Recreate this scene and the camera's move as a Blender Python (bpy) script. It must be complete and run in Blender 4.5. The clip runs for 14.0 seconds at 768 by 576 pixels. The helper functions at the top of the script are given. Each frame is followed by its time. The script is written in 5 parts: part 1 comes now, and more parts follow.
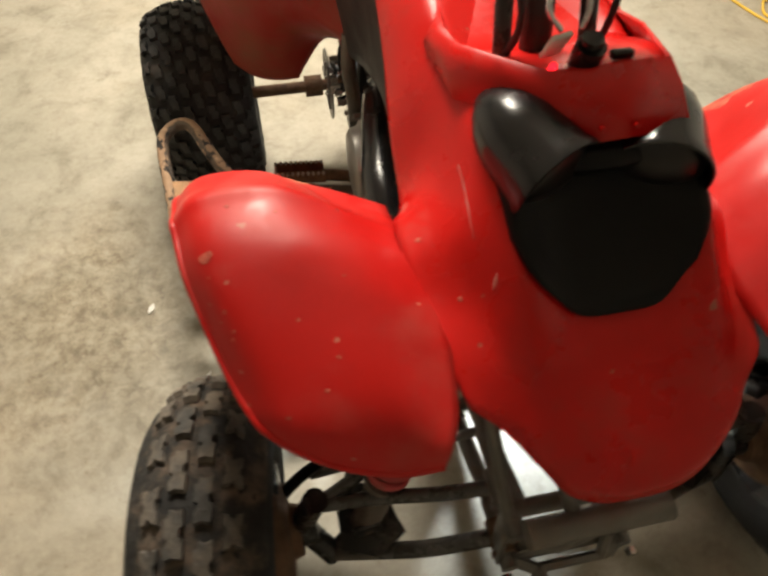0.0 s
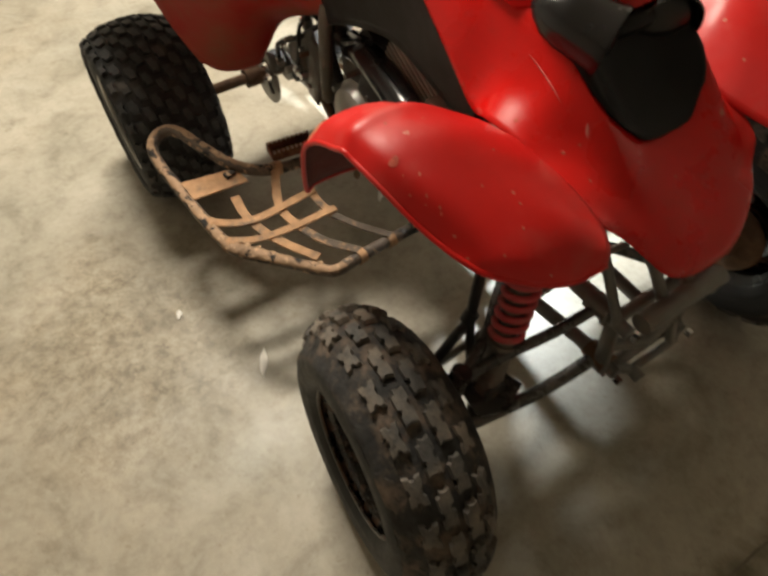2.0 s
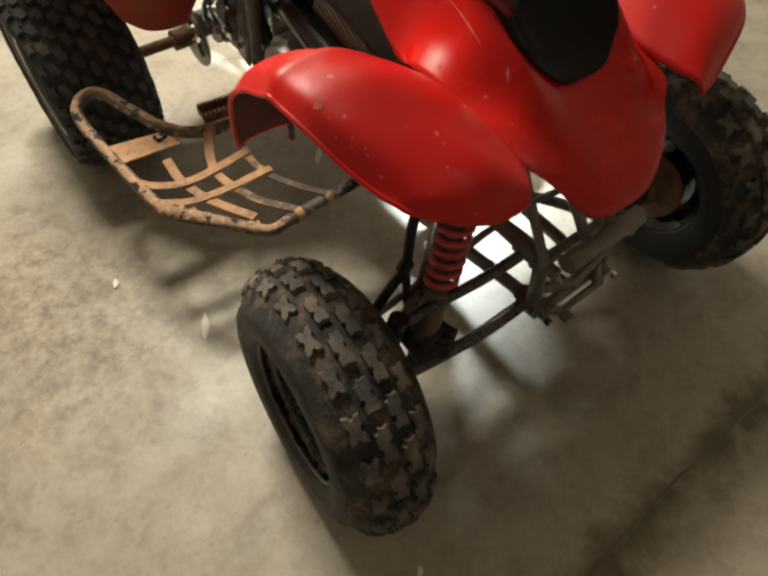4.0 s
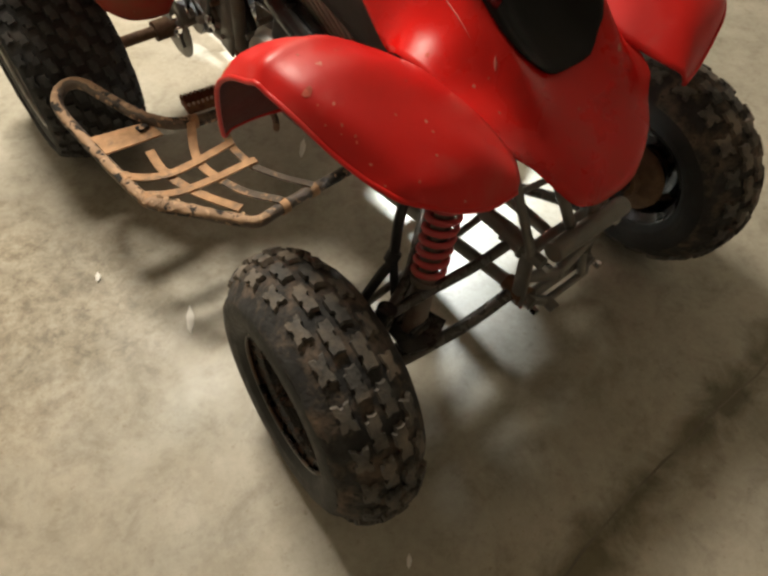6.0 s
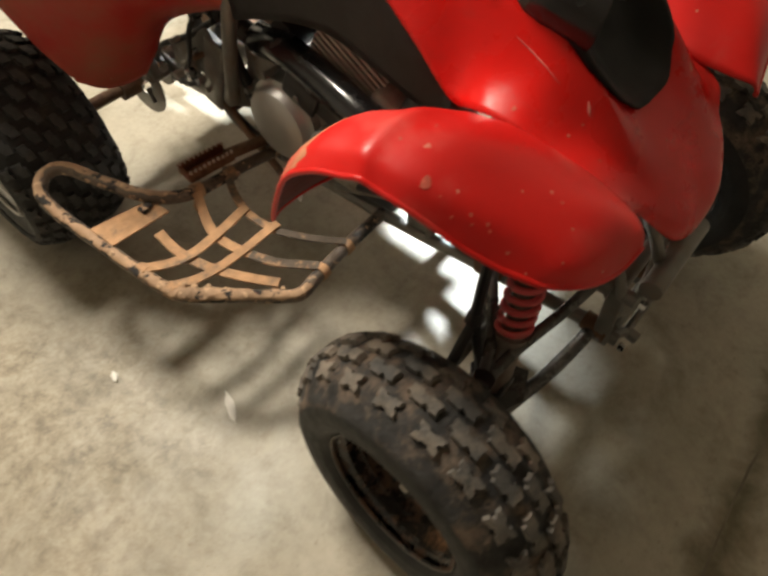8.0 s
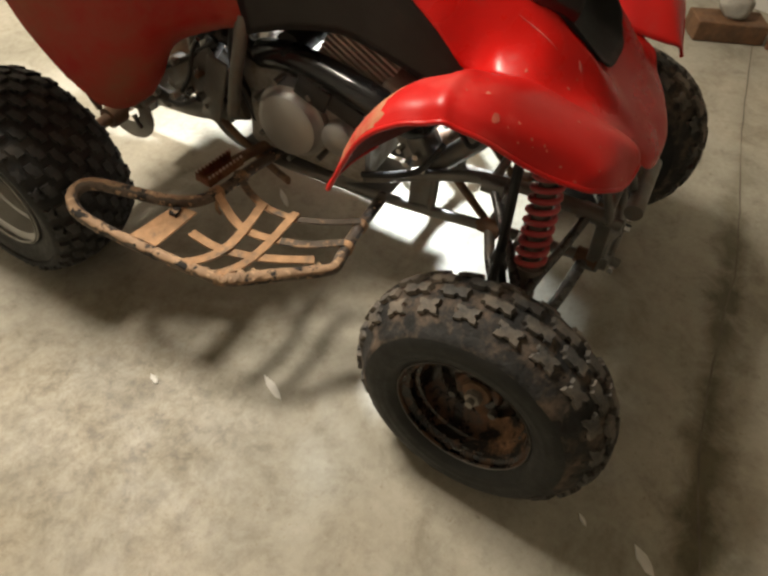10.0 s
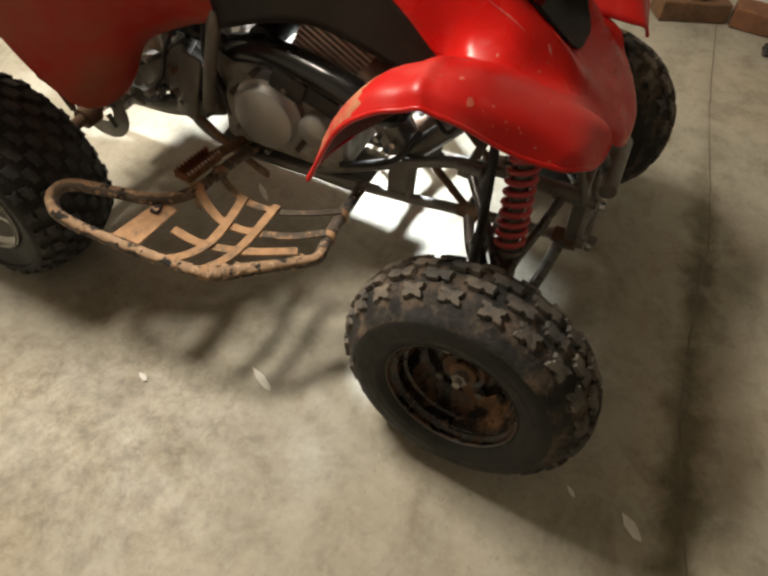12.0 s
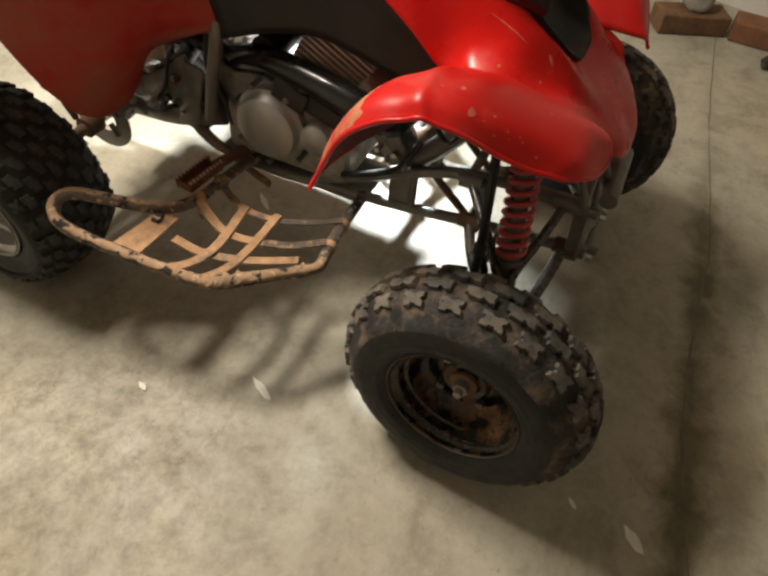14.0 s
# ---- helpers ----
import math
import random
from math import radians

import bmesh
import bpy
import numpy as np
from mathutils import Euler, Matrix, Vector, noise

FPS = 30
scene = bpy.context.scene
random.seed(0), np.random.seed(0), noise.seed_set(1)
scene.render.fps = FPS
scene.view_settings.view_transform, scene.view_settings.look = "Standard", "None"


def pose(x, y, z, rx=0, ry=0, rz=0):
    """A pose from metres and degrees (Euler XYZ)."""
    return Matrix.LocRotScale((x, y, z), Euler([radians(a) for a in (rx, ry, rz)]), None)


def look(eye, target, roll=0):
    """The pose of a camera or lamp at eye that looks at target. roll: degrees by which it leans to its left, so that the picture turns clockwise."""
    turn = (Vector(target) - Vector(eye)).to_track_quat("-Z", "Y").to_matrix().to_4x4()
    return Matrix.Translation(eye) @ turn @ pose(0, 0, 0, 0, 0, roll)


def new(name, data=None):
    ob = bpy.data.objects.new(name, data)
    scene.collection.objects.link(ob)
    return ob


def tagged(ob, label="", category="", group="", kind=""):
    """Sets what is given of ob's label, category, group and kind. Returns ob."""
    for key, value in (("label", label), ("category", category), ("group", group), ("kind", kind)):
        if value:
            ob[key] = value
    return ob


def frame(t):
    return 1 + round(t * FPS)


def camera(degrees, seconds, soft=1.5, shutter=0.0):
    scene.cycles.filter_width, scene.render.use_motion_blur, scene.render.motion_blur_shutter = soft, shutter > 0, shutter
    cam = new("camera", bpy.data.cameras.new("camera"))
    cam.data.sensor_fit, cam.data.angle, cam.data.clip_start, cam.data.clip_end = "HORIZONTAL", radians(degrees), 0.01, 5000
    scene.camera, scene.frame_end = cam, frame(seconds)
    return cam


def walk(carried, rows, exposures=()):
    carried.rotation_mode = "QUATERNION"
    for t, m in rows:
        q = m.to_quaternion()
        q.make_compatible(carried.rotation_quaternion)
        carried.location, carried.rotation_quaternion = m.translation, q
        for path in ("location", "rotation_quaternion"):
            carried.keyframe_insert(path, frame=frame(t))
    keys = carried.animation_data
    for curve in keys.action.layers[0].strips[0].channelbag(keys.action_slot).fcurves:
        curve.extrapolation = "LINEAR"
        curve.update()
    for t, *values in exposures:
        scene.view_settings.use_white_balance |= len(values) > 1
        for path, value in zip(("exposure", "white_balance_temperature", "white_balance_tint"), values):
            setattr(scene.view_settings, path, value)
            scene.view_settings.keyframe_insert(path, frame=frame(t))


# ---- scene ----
cam = camera(64.2, 14.0, soft=2.7, shutter=0.5)
PATH = [
    (0, (-0.006, -0.001, 1.318), (0.006, 1.234, -0.256), 0.6),
    (0.5, (-0.148, -0.017, 1.320), (-0.031, 1.209, -0.256), -1.7),
    (1, (-0.212, 0.061, 1.315), (0.021, 1.319, -0.223), -2.8),
    (1.5, (-0.324, -0.048, 1.362), (0.046, 1.200, -0.157), -1.8),
    (2, (-0.427, -0.161, 1.362), (0.000, 0.994, -0.214), -1.3),
    (2.5, (-0.426, -0.187, 1.349), (0.071, 0.915, -0.244), 0.4),
    (3, (-0.422, -0.199, 1.348), (0.110, 0.865, -0.260), 1.3),
    (5.5, (-0.435, -0.227, 1.346), (0.151, 0.787, -0.275), 4.3),
    (6, (-0.439, -0.222, 1.341), (0.164, 0.778, -0.283), 4.7),
    (6.5, (-0.436, -0.172, 1.336), (0.176, 0.815, -0.293), 4.2),
    (7, (-0.381, -0.020, 1.302), (0.228, 0.938, -0.345), 2.5),
    (7.5, (-0.392, 0.053, 1.305), (0.263, 0.972, -0.346), 2.1),
    (8, (-0.559, 0.068, 1.332), (0.199, 0.938, -0.302), 3.4),
    (8.2, (-0.636, 0.066, 1.343), (0.159, 0.915, -0.284), 4.2),
    (10.3, (-0.931, 0.090, 1.359), (0.146, 0.803, -0.172), 6.0),
    (10.5, (-0.927, 0.091, 1.367), (0.150, 0.800, -0.167), 5.2),
    (11, (-0.934, 0.102, 1.368), (0.134, 0.798, -0.178), 4.7),
    (11.5, (-0.947, 0.092, 1.364), (0.134, 0.759, -0.187), 5.9),
    (12, (-0.949, 0.079, 1.363), (0.133, 0.745, -0.186), 6.2),
    (12.5, (-0.954, 0.078, 1.362), (0.136, 0.742, -0.183), 6.4),
    (13, (-0.949, 0.077, 1.365), (0.143, 0.745, -0.176), 6.4),
    (13.5, (-0.947, 0.075, 1.365), (0.152, 0.753, -0.168), 6.3),
    (14, (-0.951, 0.080, 1.360), (0.152, 0.763, -0.167), 6.3),
]
walk(cam, [(t, look(eye, target, roll)) for t, eye, target, roll in PATH],
     exposures=((0, 0.47), (1.5, 0.18), (3, 0.22), (6, 0.29), (7, 0.36), (8, 0.35), (10.3, 0.2), (14, 0.18)))

# ---- light ----
world = bpy.data.worlds.new("garage_air")
world.use_nodes = True
world.node_tree.nodes["Background"].inputs[0].default_value = (0.9, 0.95, 1.0, 1)
world.node_tree.nodes["Background"].inputs[1].default_value = 0.02
scene.world = world


def area_lamp(name, eye, target, size, size_y, watts, colour):
    data = bpy.data.lights.new(name, "AREA")
    data.shape, data.size, data.size_y, data.energy, data.color = "RECTANGLE", size, size_y, watts, colour
    ob = new(name, data)
    ob.matrix_world = look(eye, target)
    return ob


area_lamp("ceiling_light", (-0.3, 2.35, 3.0), (-0.3, 2.35, 0), 0.86, 0.4, 137, (1.0, 0.905, 0.755))
work = bpy.data.lights.new("work_lamp_light", "SPOT")
work.energy, work.color, work.shadow_soft_size = 145, (0.86, 0.94, 1.0), 0.02
work.spot_size, work.spot_blend = radians(146), 1.0
new("work_lamp_light", work).matrix_world = look((0.47, 0.997, 0.667), (0.23, 1.22, 0.0))

# ---- materials ----
def surface(name, colour, rough, metal=0.0, vary=0.2, scale=9.0, dirt=None, dirt_from=0.55, dirt_to=0.7, dirt_scale=6.0,
            specks=None, speck_scale=70.0, speck_at=0.74, bump=0.15, bump_scale=90.0, coat=0.0):
    """A principled surface with two scales of variation, dirt patches, small specks and fine relief."""
    m = bpy.data.materials.new(name)
    m.use_nodes = True
    nt = m.node_tree
    nodes, link = nt.nodes, nt.links.new
    bsdf = nodes["Principled BSDF"]
    where = nodes.new("ShaderNodeTexCoord")

    def noise_at(s, detail=4.0, rough_=0.55):
        n = nodes.new("ShaderNodeTexNoise")
        n.inputs["Scale"].default_value, n.inputs["Detail"].default_value, n.inputs["Roughness"].default_value = s, detail, rough_
        link(where.outputs["Object"], n.inputs["Vector"])
        return n.outputs["Fac"]

    def ramp(fac, a, b):
        r = nodes.new("ShaderNodeMapRange")
        r.inputs[1].default_value, r.inputs[2].default_value = a, b
        link(fac, r.inputs[0])
        return r.outputs[0]

    def mix(fac, a, b):
        x = nodes.new("ShaderNodeMix")
        x.data_type = "RGBA"
        link(fac, x.inputs[0])
        for slot, v in ((6, a), (7, b)):
            if isinstance(v, tuple):
                x.inputs[slot].default_value = (*v, 1)
            else:
                link(v, x.inputs[slot])
        return x.outputs[2]

    dark = tuple(c * (1 - vary) for c in colour)
    light = tuple(min(1, c * (1 + vary)) for c in colour)
    col = mix(ramp(noise_at(scale), 0.3, 0.7), dark, light)
    r = nodes.new("ShaderNodeMapRange")
    r.inputs[1].default_value, r.inputs[2].default_value = 0.3, 0.7
    r.inputs[3].default_value, r.inputs[4].default_value = max(0.03, rough - 0.1), min(1, rough + 0.1)
    link(noise_at(scale * 2.3), r.inputs[0])
    rough_out = r.outputs[0]
    if dirt:
        f = ramp(noise_at(dirt_scale, 8.0, 0.65), dirt_from, dirt_to)
        col = mix(f, col, dirt)
        x = nodes.new("ShaderNodeMix")
        link(f, x.inputs[0])
        link(rough_out, x.inputs[2])
        x.inputs[3].default_value = 0.9
        rough_out = x.outputs[0]
        if metal:
            y = nodes.new("ShaderNodeMapRange")
            y.inputs[3].default_value, y.inputs[4].default_value = metal, 0.0
            link(f, y.inputs[0])
            link(y.outputs[0], bsdf.inputs["Metallic"])
    elif metal:
        bsdf.inputs["Metallic"].default_value = metal
    if specks:
        col = mix(ramp(noise_at(speck_scale, 2.0), speck_at, speck_at + 0.02), col, specks)
    link(col, bsdf.inputs["Base Color"])
    link(rough_out, bsdf.inputs["Roughness"])
    bsdf.inputs["Coat Weight"].default_value = coat
    b = nodes.new("ShaderNodeBump")
    b.inputs["Strength"].default_value, b.inputs["Distance"].default_value = bump, 0.004
    link(noise_at(bump_scale, 6.0), b.inputs["Height"])
    link(b.outputs[0], bsdf.inputs["Normal"])
    return m


RED = surface("red_plastic", (0.57, 0.0075, 0.0055), 0.29, vary=0.1, scale=5, dirt=(0.42, 0.05, 0.035), dirt_from=0.55, dirt_to=0.9, dirt_scale=8,
              specks=(0.52, 0.16, 0.11), speck_scale=34, speck_at=0.76, bump=0.06, bump_scale=35)
RED_DUSTY = surface("dusty_red_plastic", (0.55, 0.009, 0.007), 0.4, vary=0.1, scale=5, dirt=(0.52, 0.085, 0.065), dirt_from=0.52, dirt_to=0.9, dirt_scale=6,
                    specks=(0.55, 0.17, 0.12), speck_scale=30, speck_at=0.73, bump=0.08, bump_scale=35)
# muddy lower face; base colour also darkened to counter the work lamp's light
UNDER = surface("dark_muddy_underside", (0.13, 0.022, 0.017), 0.8, vary=0.25, scale=9, dirt=(0.12, 0.05, 0.03), dirt_from=0.5, dirt_to=0.8, dirt_scale=6, bump=0.6)
RED_MUDDY = surface("red_plastic_muddy", (0.42, 0.014, 0.011), 0.42, vary=0.15, scale=5, dirt=(0.3, 0.115, 0.07), dirt_from=0.4, dirt_to=0.68, dirt_scale=5,
                    specks=(0.45, 0.27, 0.15), speck_scale=45, speck_at=0.76, bump=0.1, bump_scale=60)
for red in (RED, RED_DUSTY, RED_MUDDY):
    red.node_tree.nodes["Principled BSDF"].inputs["Specular IOR Level"].default_value = 0.36
BLACK = surface("black_plastic", (0.012, 0.011, 0.012), 0.5, vary=0.2, scale=7, dirt=(0.08, 0.06, 0.05), dirt_from=0.62, dirt_to=0.9, dirt_scale=9, bump=0.12)
GLOSS = surface("gloss_black_plastic", (0.012, 0.012, 0.013), 0.22, vary=0.1, dirt=(0.05, 0.045, 0.04), dirt_from=0.66, dirt_to=0.95, bump=0.04)
SEAT = surface("seat_vinyl", (0.02, 0.019, 0.021), 0.38, vary=0.1, bump=0.25, bump_scale=220)
RUBBER = surface("tyre_rubber", (0.016, 0.016, 0.016), 0.75, vary=0.25, scale=14, dirt=(0.09, 0.072, 0.055), dirt_from=0.55, dirt_to=0.75, dirt_scale=9,
                 bump=0.5, bump_scale=120)
RUBBER_CLEAN = surface("tyre_sidewall_rubber", (0.006, 0.0068, 0.006), 0.6, vary=0.4, scale=16, dirt=(0.03, 0.026, 0.02), dirt_from=0.52, dirt_to=0.85, dirt_scale=13, bump=0.3)
SHOULDER = surface("muddy_tyre_shoulder", (0.02, 0.019, 0.018), 0.8, vary=0.45, scale=24, dirt=(0.15, 0.108, 0.078), dirt_from=0.47, dirt_to=0.66, dirt_scale=19,
                   specks=(0.02, 0.018, 0.016), speck_scale=40, speck_at=0.66, bump=1.0, bump_scale=70)
REAR_LUG = surface("dark_lug_rubber", (0.035, 0.035, 0.036), 0.65, vary=0.35, scale=26, dirt=(0.13, 0.112, 0.095), dirt_from=0.52, dirt_to=0.8, dirt_scale=9, bump=0.6, bump_scale=130)
LUG = surface("worn_lug_rubber", (0.06, 0.057, 0.053), 0.7, vary=0.4, scale=40, dirt=(0.25, 0.205, 0.16), dirt_from=0.44, dirt_to=0.7, dirt_scale=9,
              bump=0.6, bump_scale=160)
RIM_BLACK = surface("black_steel_rim", (0.012, 0.010, 0.009), 0.16, vary=0.2, dirt=(0.15, 0.075, 0.042), dirt_from=0.48, dirt_to=0.64, dirt_scale=16, bump=0.2)
RIM_SILVER = surface("silver_rim", (0.55, 0.54, 0.52), 0.38, metal=0.8, vary=0.1, dirt=(0.3, 0.22, 0.15), dirt_from=0.58, dirt_to=0.8, bump=0.1)
STEEL = surface("grey_painted_steel", (0.18, 0.172, 0.158), 0.4, metal=0.45, vary=0.25, dirt=(0.19, 0.145, 0.105), dirt_from=0.5, dirt_to=0.72, dirt_scale=14, bump=0.3)
ARM = surface("black_arm_steel", (0.035, 0.034, 0.033), 0.26, metal=0.3, vary=0.2, dirt=(0.12, 0.092, 0.068), dirt_from=0.54, dirt_to=0.78, dirt_scale=16, bump=0.3)
ARM_GREY = surface("worn_grey_arm_paint", (0.085, 0.082, 0.078), 0.28, metal=0.4, vary=0.25, scale=16, dirt=(0.17, 0.13, 0.095), dirt_from=0.52, dirt_to=0.74, dirt_scale=14, bump=0.3)
RUST = surface("rusty_steel", (0.15, 0.085, 0.052), 0.7, metal=0.2, vary=0.35, scale=25, dirt=(0.25, 0.15, 0.085), dirt_from=0.45, dirt_to=0.7, dirt_scale=20, bump=0.5)
PEG = surface("rusty_peg_steel", (0.17, 0.06, 0.035), 0.65, metal=0.2, vary=0.4, scale=25, dirt=(0.3, 0.17, 0.09), dirt_from=0.5, dirt_to=0.7, dirt_scale=22, bump=0.5)
DRY_MUD = surface("dried_mud", (0.3, 0.16, 0.085), 0.85, vary=0.4, scale=40, dirt=(0.014, 0.011, 0.009), dirt_from=0.38, dirt_to=0.54, dirt_scale=22, bump=0.9, bump_scale=120)
FLECK = surface("mud_fleck", (0.52, 0.1, 0.065), 0.9, vary=0.25, scale=60, bump=0.6)
ALUMINIUM = surface("cast_aluminium", (0.34, 0.315, 0.28), 0.55, metal=0.3, vary=0.2, scale=20, dirt=(0.17, 0.135, 0.1), dirt_from=0.46, dirt_to=0.7, dirt_scale=14, bump=0.5)
COVER = surface("clutch_cover_paint", (0.36, 0.35, 0.33), 0.4, metal=0.5, vary=0.1, dirt=(0.2, 0.17, 0.13), dirt_from=0.6, dirt_to=0.9, bump=0.15)
FIN = surface("dusty_fins", (0.34, 0.325, 0.285), 0.75, metal=0.0, vary=0.2, scale=15, bump=0.4)
CHROME = surface("bright_steel", (0.6, 0.6, 0.6), 0.2, metal=1.0, vary=0.1, bump=0.05)
SPRING = surface("red_spring_paint", (0.6, 0.075, 0.08), 0.4, vary=0.2, dirt=(0.36, 0.14, 0.11), dirt_from=0.55, dirt_to=0.8, dirt_scale=18, bump=0.2)
NERF_MUD = surface("bar_mud", (0.37, 0.235, 0.14), 0.75, vary=0.45, scale=12, dirt=(0.026, 0.023, 0.021), dirt_from=0.53, dirt_to=0.57, dirt_scale=24,
               specks=(0.5, 0.33, 0.2), speck_scale=55, speck_at=0.62, bump=0.9, bump_scale=70)
NERF = surface("muddy_bar_paint", (0.12, 0.088, 0.064), 0.55, vary=0.45, scale=12, dirt=(0.026, 0.023, 0.021), dirt_from=0.5, dirt_to=0.58, dirt_scale=14,
               specks=(0.4, 0.26, 0.16), speck_scale=55, speck_at=0.62, bump=0.9, bump_scale=70)
STRAP = surface("muddy_webbing", (0.42, 0.245, 0.13), 0.9, vary=0.25, scale=30, dirt=(0.12, 0.1, 0.08), dirt_from=0.5, dirt_to=0.62, dirt_scale=11, bump=0.6, bump_scale=260)
STRAP_DARK = surface("worn_dark_webbing", (0.1, 0.078, 0.06), 0.9, vary=0.3, scale=30, dirt=(0.36, 0.22, 0.125), dirt_from=0.54, dirt_to=0.62, dirt_scale=26, bump=0.6, bump_scale=260)
WOOD = surface("old_timber", (0.15, 0.075, 0.035), 0.75, vary=0.35, scale=18, dirt=(0.06, 0.045, 0.03), dirt_from=0.5, dirt_to=0.8, bump=0.5)
STONE = surface("grey_stone", (0.3, 0.28, 0.24), 0.9, vary=0.3, scale=16, bump=0.8, bump_scale=40)
PAPER = surface("white_scrap", (0.75, 0.73, 0.68), 0.7, vary=0.08, scale=30, bump=0.2)
WALL = surface("painted_wall", (0.6, 0.58, 0.53), 0.8, vary=0.06, scale=2, bump=0.2, bump_scale=40)
CEILING = surface("ceiling_board", (0.8, 0.78, 0.74), 0.9, vary=0.05, scale=3, bump=0.1)
YELLOW = surface("yellow_cable_rubber", (0.7, 0.45, 0.05), 0.5, vary=0.1, bump=0.1)
DARK = surface("dark_cavity", (0.012, 0.011, 0.011), 0.7, vary=0.1, bump=0.1)

LENS = bpy.data.materials.new("smoked_headlight_lens")
LENS.use_nodes = True
LENS.node_tree.nodes["Principled BSDF"].inputs["Base Color"].default_value = (0.01, 0.008, 0.008, 1)
LENS.node_tree.nodes["Principled BSDF"].inputs["Roughness"].default_value = 0.3

PILOT = bpy.data.materials.new("lit_red_pilot")
PILOT.use_nodes = True
PILOT.node_tree.nodes["Principled BSDF"].inputs["Base Color"].default_value = (0.6, 0.01, 0.02, 1)
PILOT.node_tree.nodes["Principled BSDF"].inputs["Emission Color"].default_value = (1, 0.01, 0.02, 1)
PILOT.node_tree.nodes["Principled BSDF"].inputs["Emission Strength"].default_value = 2.0


def concrete():
    m = bpy.data.materials.new("worn_concrete")
    m.use_nodes = True
    nt = m.node_tree
    nodes, link = nt.nodes, nt.links.new
    bsdf = nodes["Principled BSDF"]
    where = nodes.new("ShaderNodeTexCoord")

    def noise_at(s, detail, rough, warp=0.0):
        n = nodes.new("ShaderNodeTexNoise")
        for key, v in (("Scale", s), ("Detail", detail), ("Roughness", rough), ("Distortion", warp)):
            n.inputs[key].default_value = v
        link(where.outputs["Object"], n.inputs["Vector"])
        return n.outputs["Fac"]

    def ramp(fac, *stops):
        r = nodes.new("ShaderNodeValToRGB")
        e = r.color_ramp.elements
        while len(e) < len(stops):
            e.new(0.5)
        for el, (p, c) in zip(e, stops):
            el.position, el.color = p, (*c, 1)
        link(fac, r.inputs[0])
        return r.outputs[0]

    def blend(mode, fac, a, b):
        x = nodes.new("ShaderNodeMix")
        x.data_type, x.blend_type = "RGBA", mode
        if isinstance(fac, float):
            x.inputs[0].default_value = fac
        else:
            link(fac, x.inputs[0])
        link(a, x.inputs[6])
        link(b, x.inputs[7])
        return x.outputs[2]

    base = ramp(noise_at(1.7, 7, 0.66, 0.3), (0.3, (0.385, 0.358, 0.29)), (0.7, (0.5, 0.465, 0.39)))
    blotch = ramp(noise_at(5.5, 7, 0.68, 0.6), (0.34, (0.5, 0.48, 0.43)), (0.47, (0.86, 0.86, 0.84)), (0.6, (1, 1, 1)))
    grain = ramp(noise_at(60, 6, 0.7), (0.3, (0.87, 0.865, 0.85)), (0.6, (1, 1, 1)))
    scuff = ramp(noise_at(13, 10, 0.72, 0.15), (0.33, (0.45, 0.42, 0.36)), (0.47, (0.95, 0.94, 0.92)), (0.62, (1, 1, 1)))
    col = blend("MULTIPLY", 0.6, base, blotch)
    col = blend("MULTIPLY", 0.9, col, grain)
    col = blend("MULTIPLY", 0.4, col, scuff)
    crust = ramp(noise_at(10, 12, 0.76), (0.36, (0.5, 0.47, 0.4)), (0.5, (0.9, 0.89, 0.87)), (0.6, (1, 1, 1)))
    col = blend("MULTIPLY", 0.26, col, crust)
    worn = ramp(noise_at(0.9, 5, 0.6, 0.4), (0.36, (0.84, 0.85, 0.84)), (0.5, (1, 1, 1)), (0.64, (1.0, 0.955, 0.9)))
    col = blend("MULTIPLY", 0.9, col, worn)
    # fine dark grit in drifts
    grit = ramp(noise_at(120, 2, 0.5), (0.6, (1, 1, 1)), (0.72, (0.8, 0.77, 0.7)))
    drift = ramp(noise_at(3.3, 6, 0.7), (0.45, (0, 0, 0)), (0.6, (0.9, 0.9, 0.9)))
    col = blend("MULTIPLY", drift, col, grit)
    # old damp stain that follows the crack: distance from the line, frayed by noise
    split = nodes.new("ShaderNodeSeparateXYZ")
    link(where.outputs["Object"], split.inputs[0])

    def calc(op, a, c):
        n = nodes.new("ShaderNodeMath")
        n.operation = op
        for slot, v in enumerate((a, c)):
            if isinstance(v, (int, float)):
                n.inputs[slot].default_value = v
            else:
                link(v, n.inputs[slot])
        return n.outputs[0]

    off = calc("ABSOLUTE", calc("SUBTRACT", split.outputs[1], calc("SUBTRACT", calc("MULTIPLY", split.outputs[0], 0.265), 0.225)), 0.0)
    off = calc("ADD", off, calc("MULTIPLY", calc("SUBTRACT", noise_at(7, 6, 0.65, 0.5), 0.5), 0.22))
    along = calc("ADD", calc("ABSOLUTE", calc("SUBTRACT", split.outputs[0], 0.32), 0.0), calc("MULTIPLY", calc("SUBTRACT", noise_at(5, 4, 0.6), 0.5), 0.4))
    near = nodes.new("ShaderNodeMapRange")
    near.inputs[1].default_value, near.inputs[2].default_value, near.inputs[3].default_value, near.inputs[4].default_value = 0.005, 0.075, 1.0, 0.0
    link(off, near.inputs[0])
    ends = nodes.new("ShaderNodeMapRange")
    ends.inputs[1].default_value, ends.inputs[2].default_value, ends.inputs[3].default_value, ends.inputs[4].default_value = 0.5, 1.1, 1.0, 0.25
    link(along, ends.inputs[0])
    stain = nodes.new("ShaderNodeRGB")
    stain.outputs[0].default_value = (0.36, 0.34, 0.25, 1)
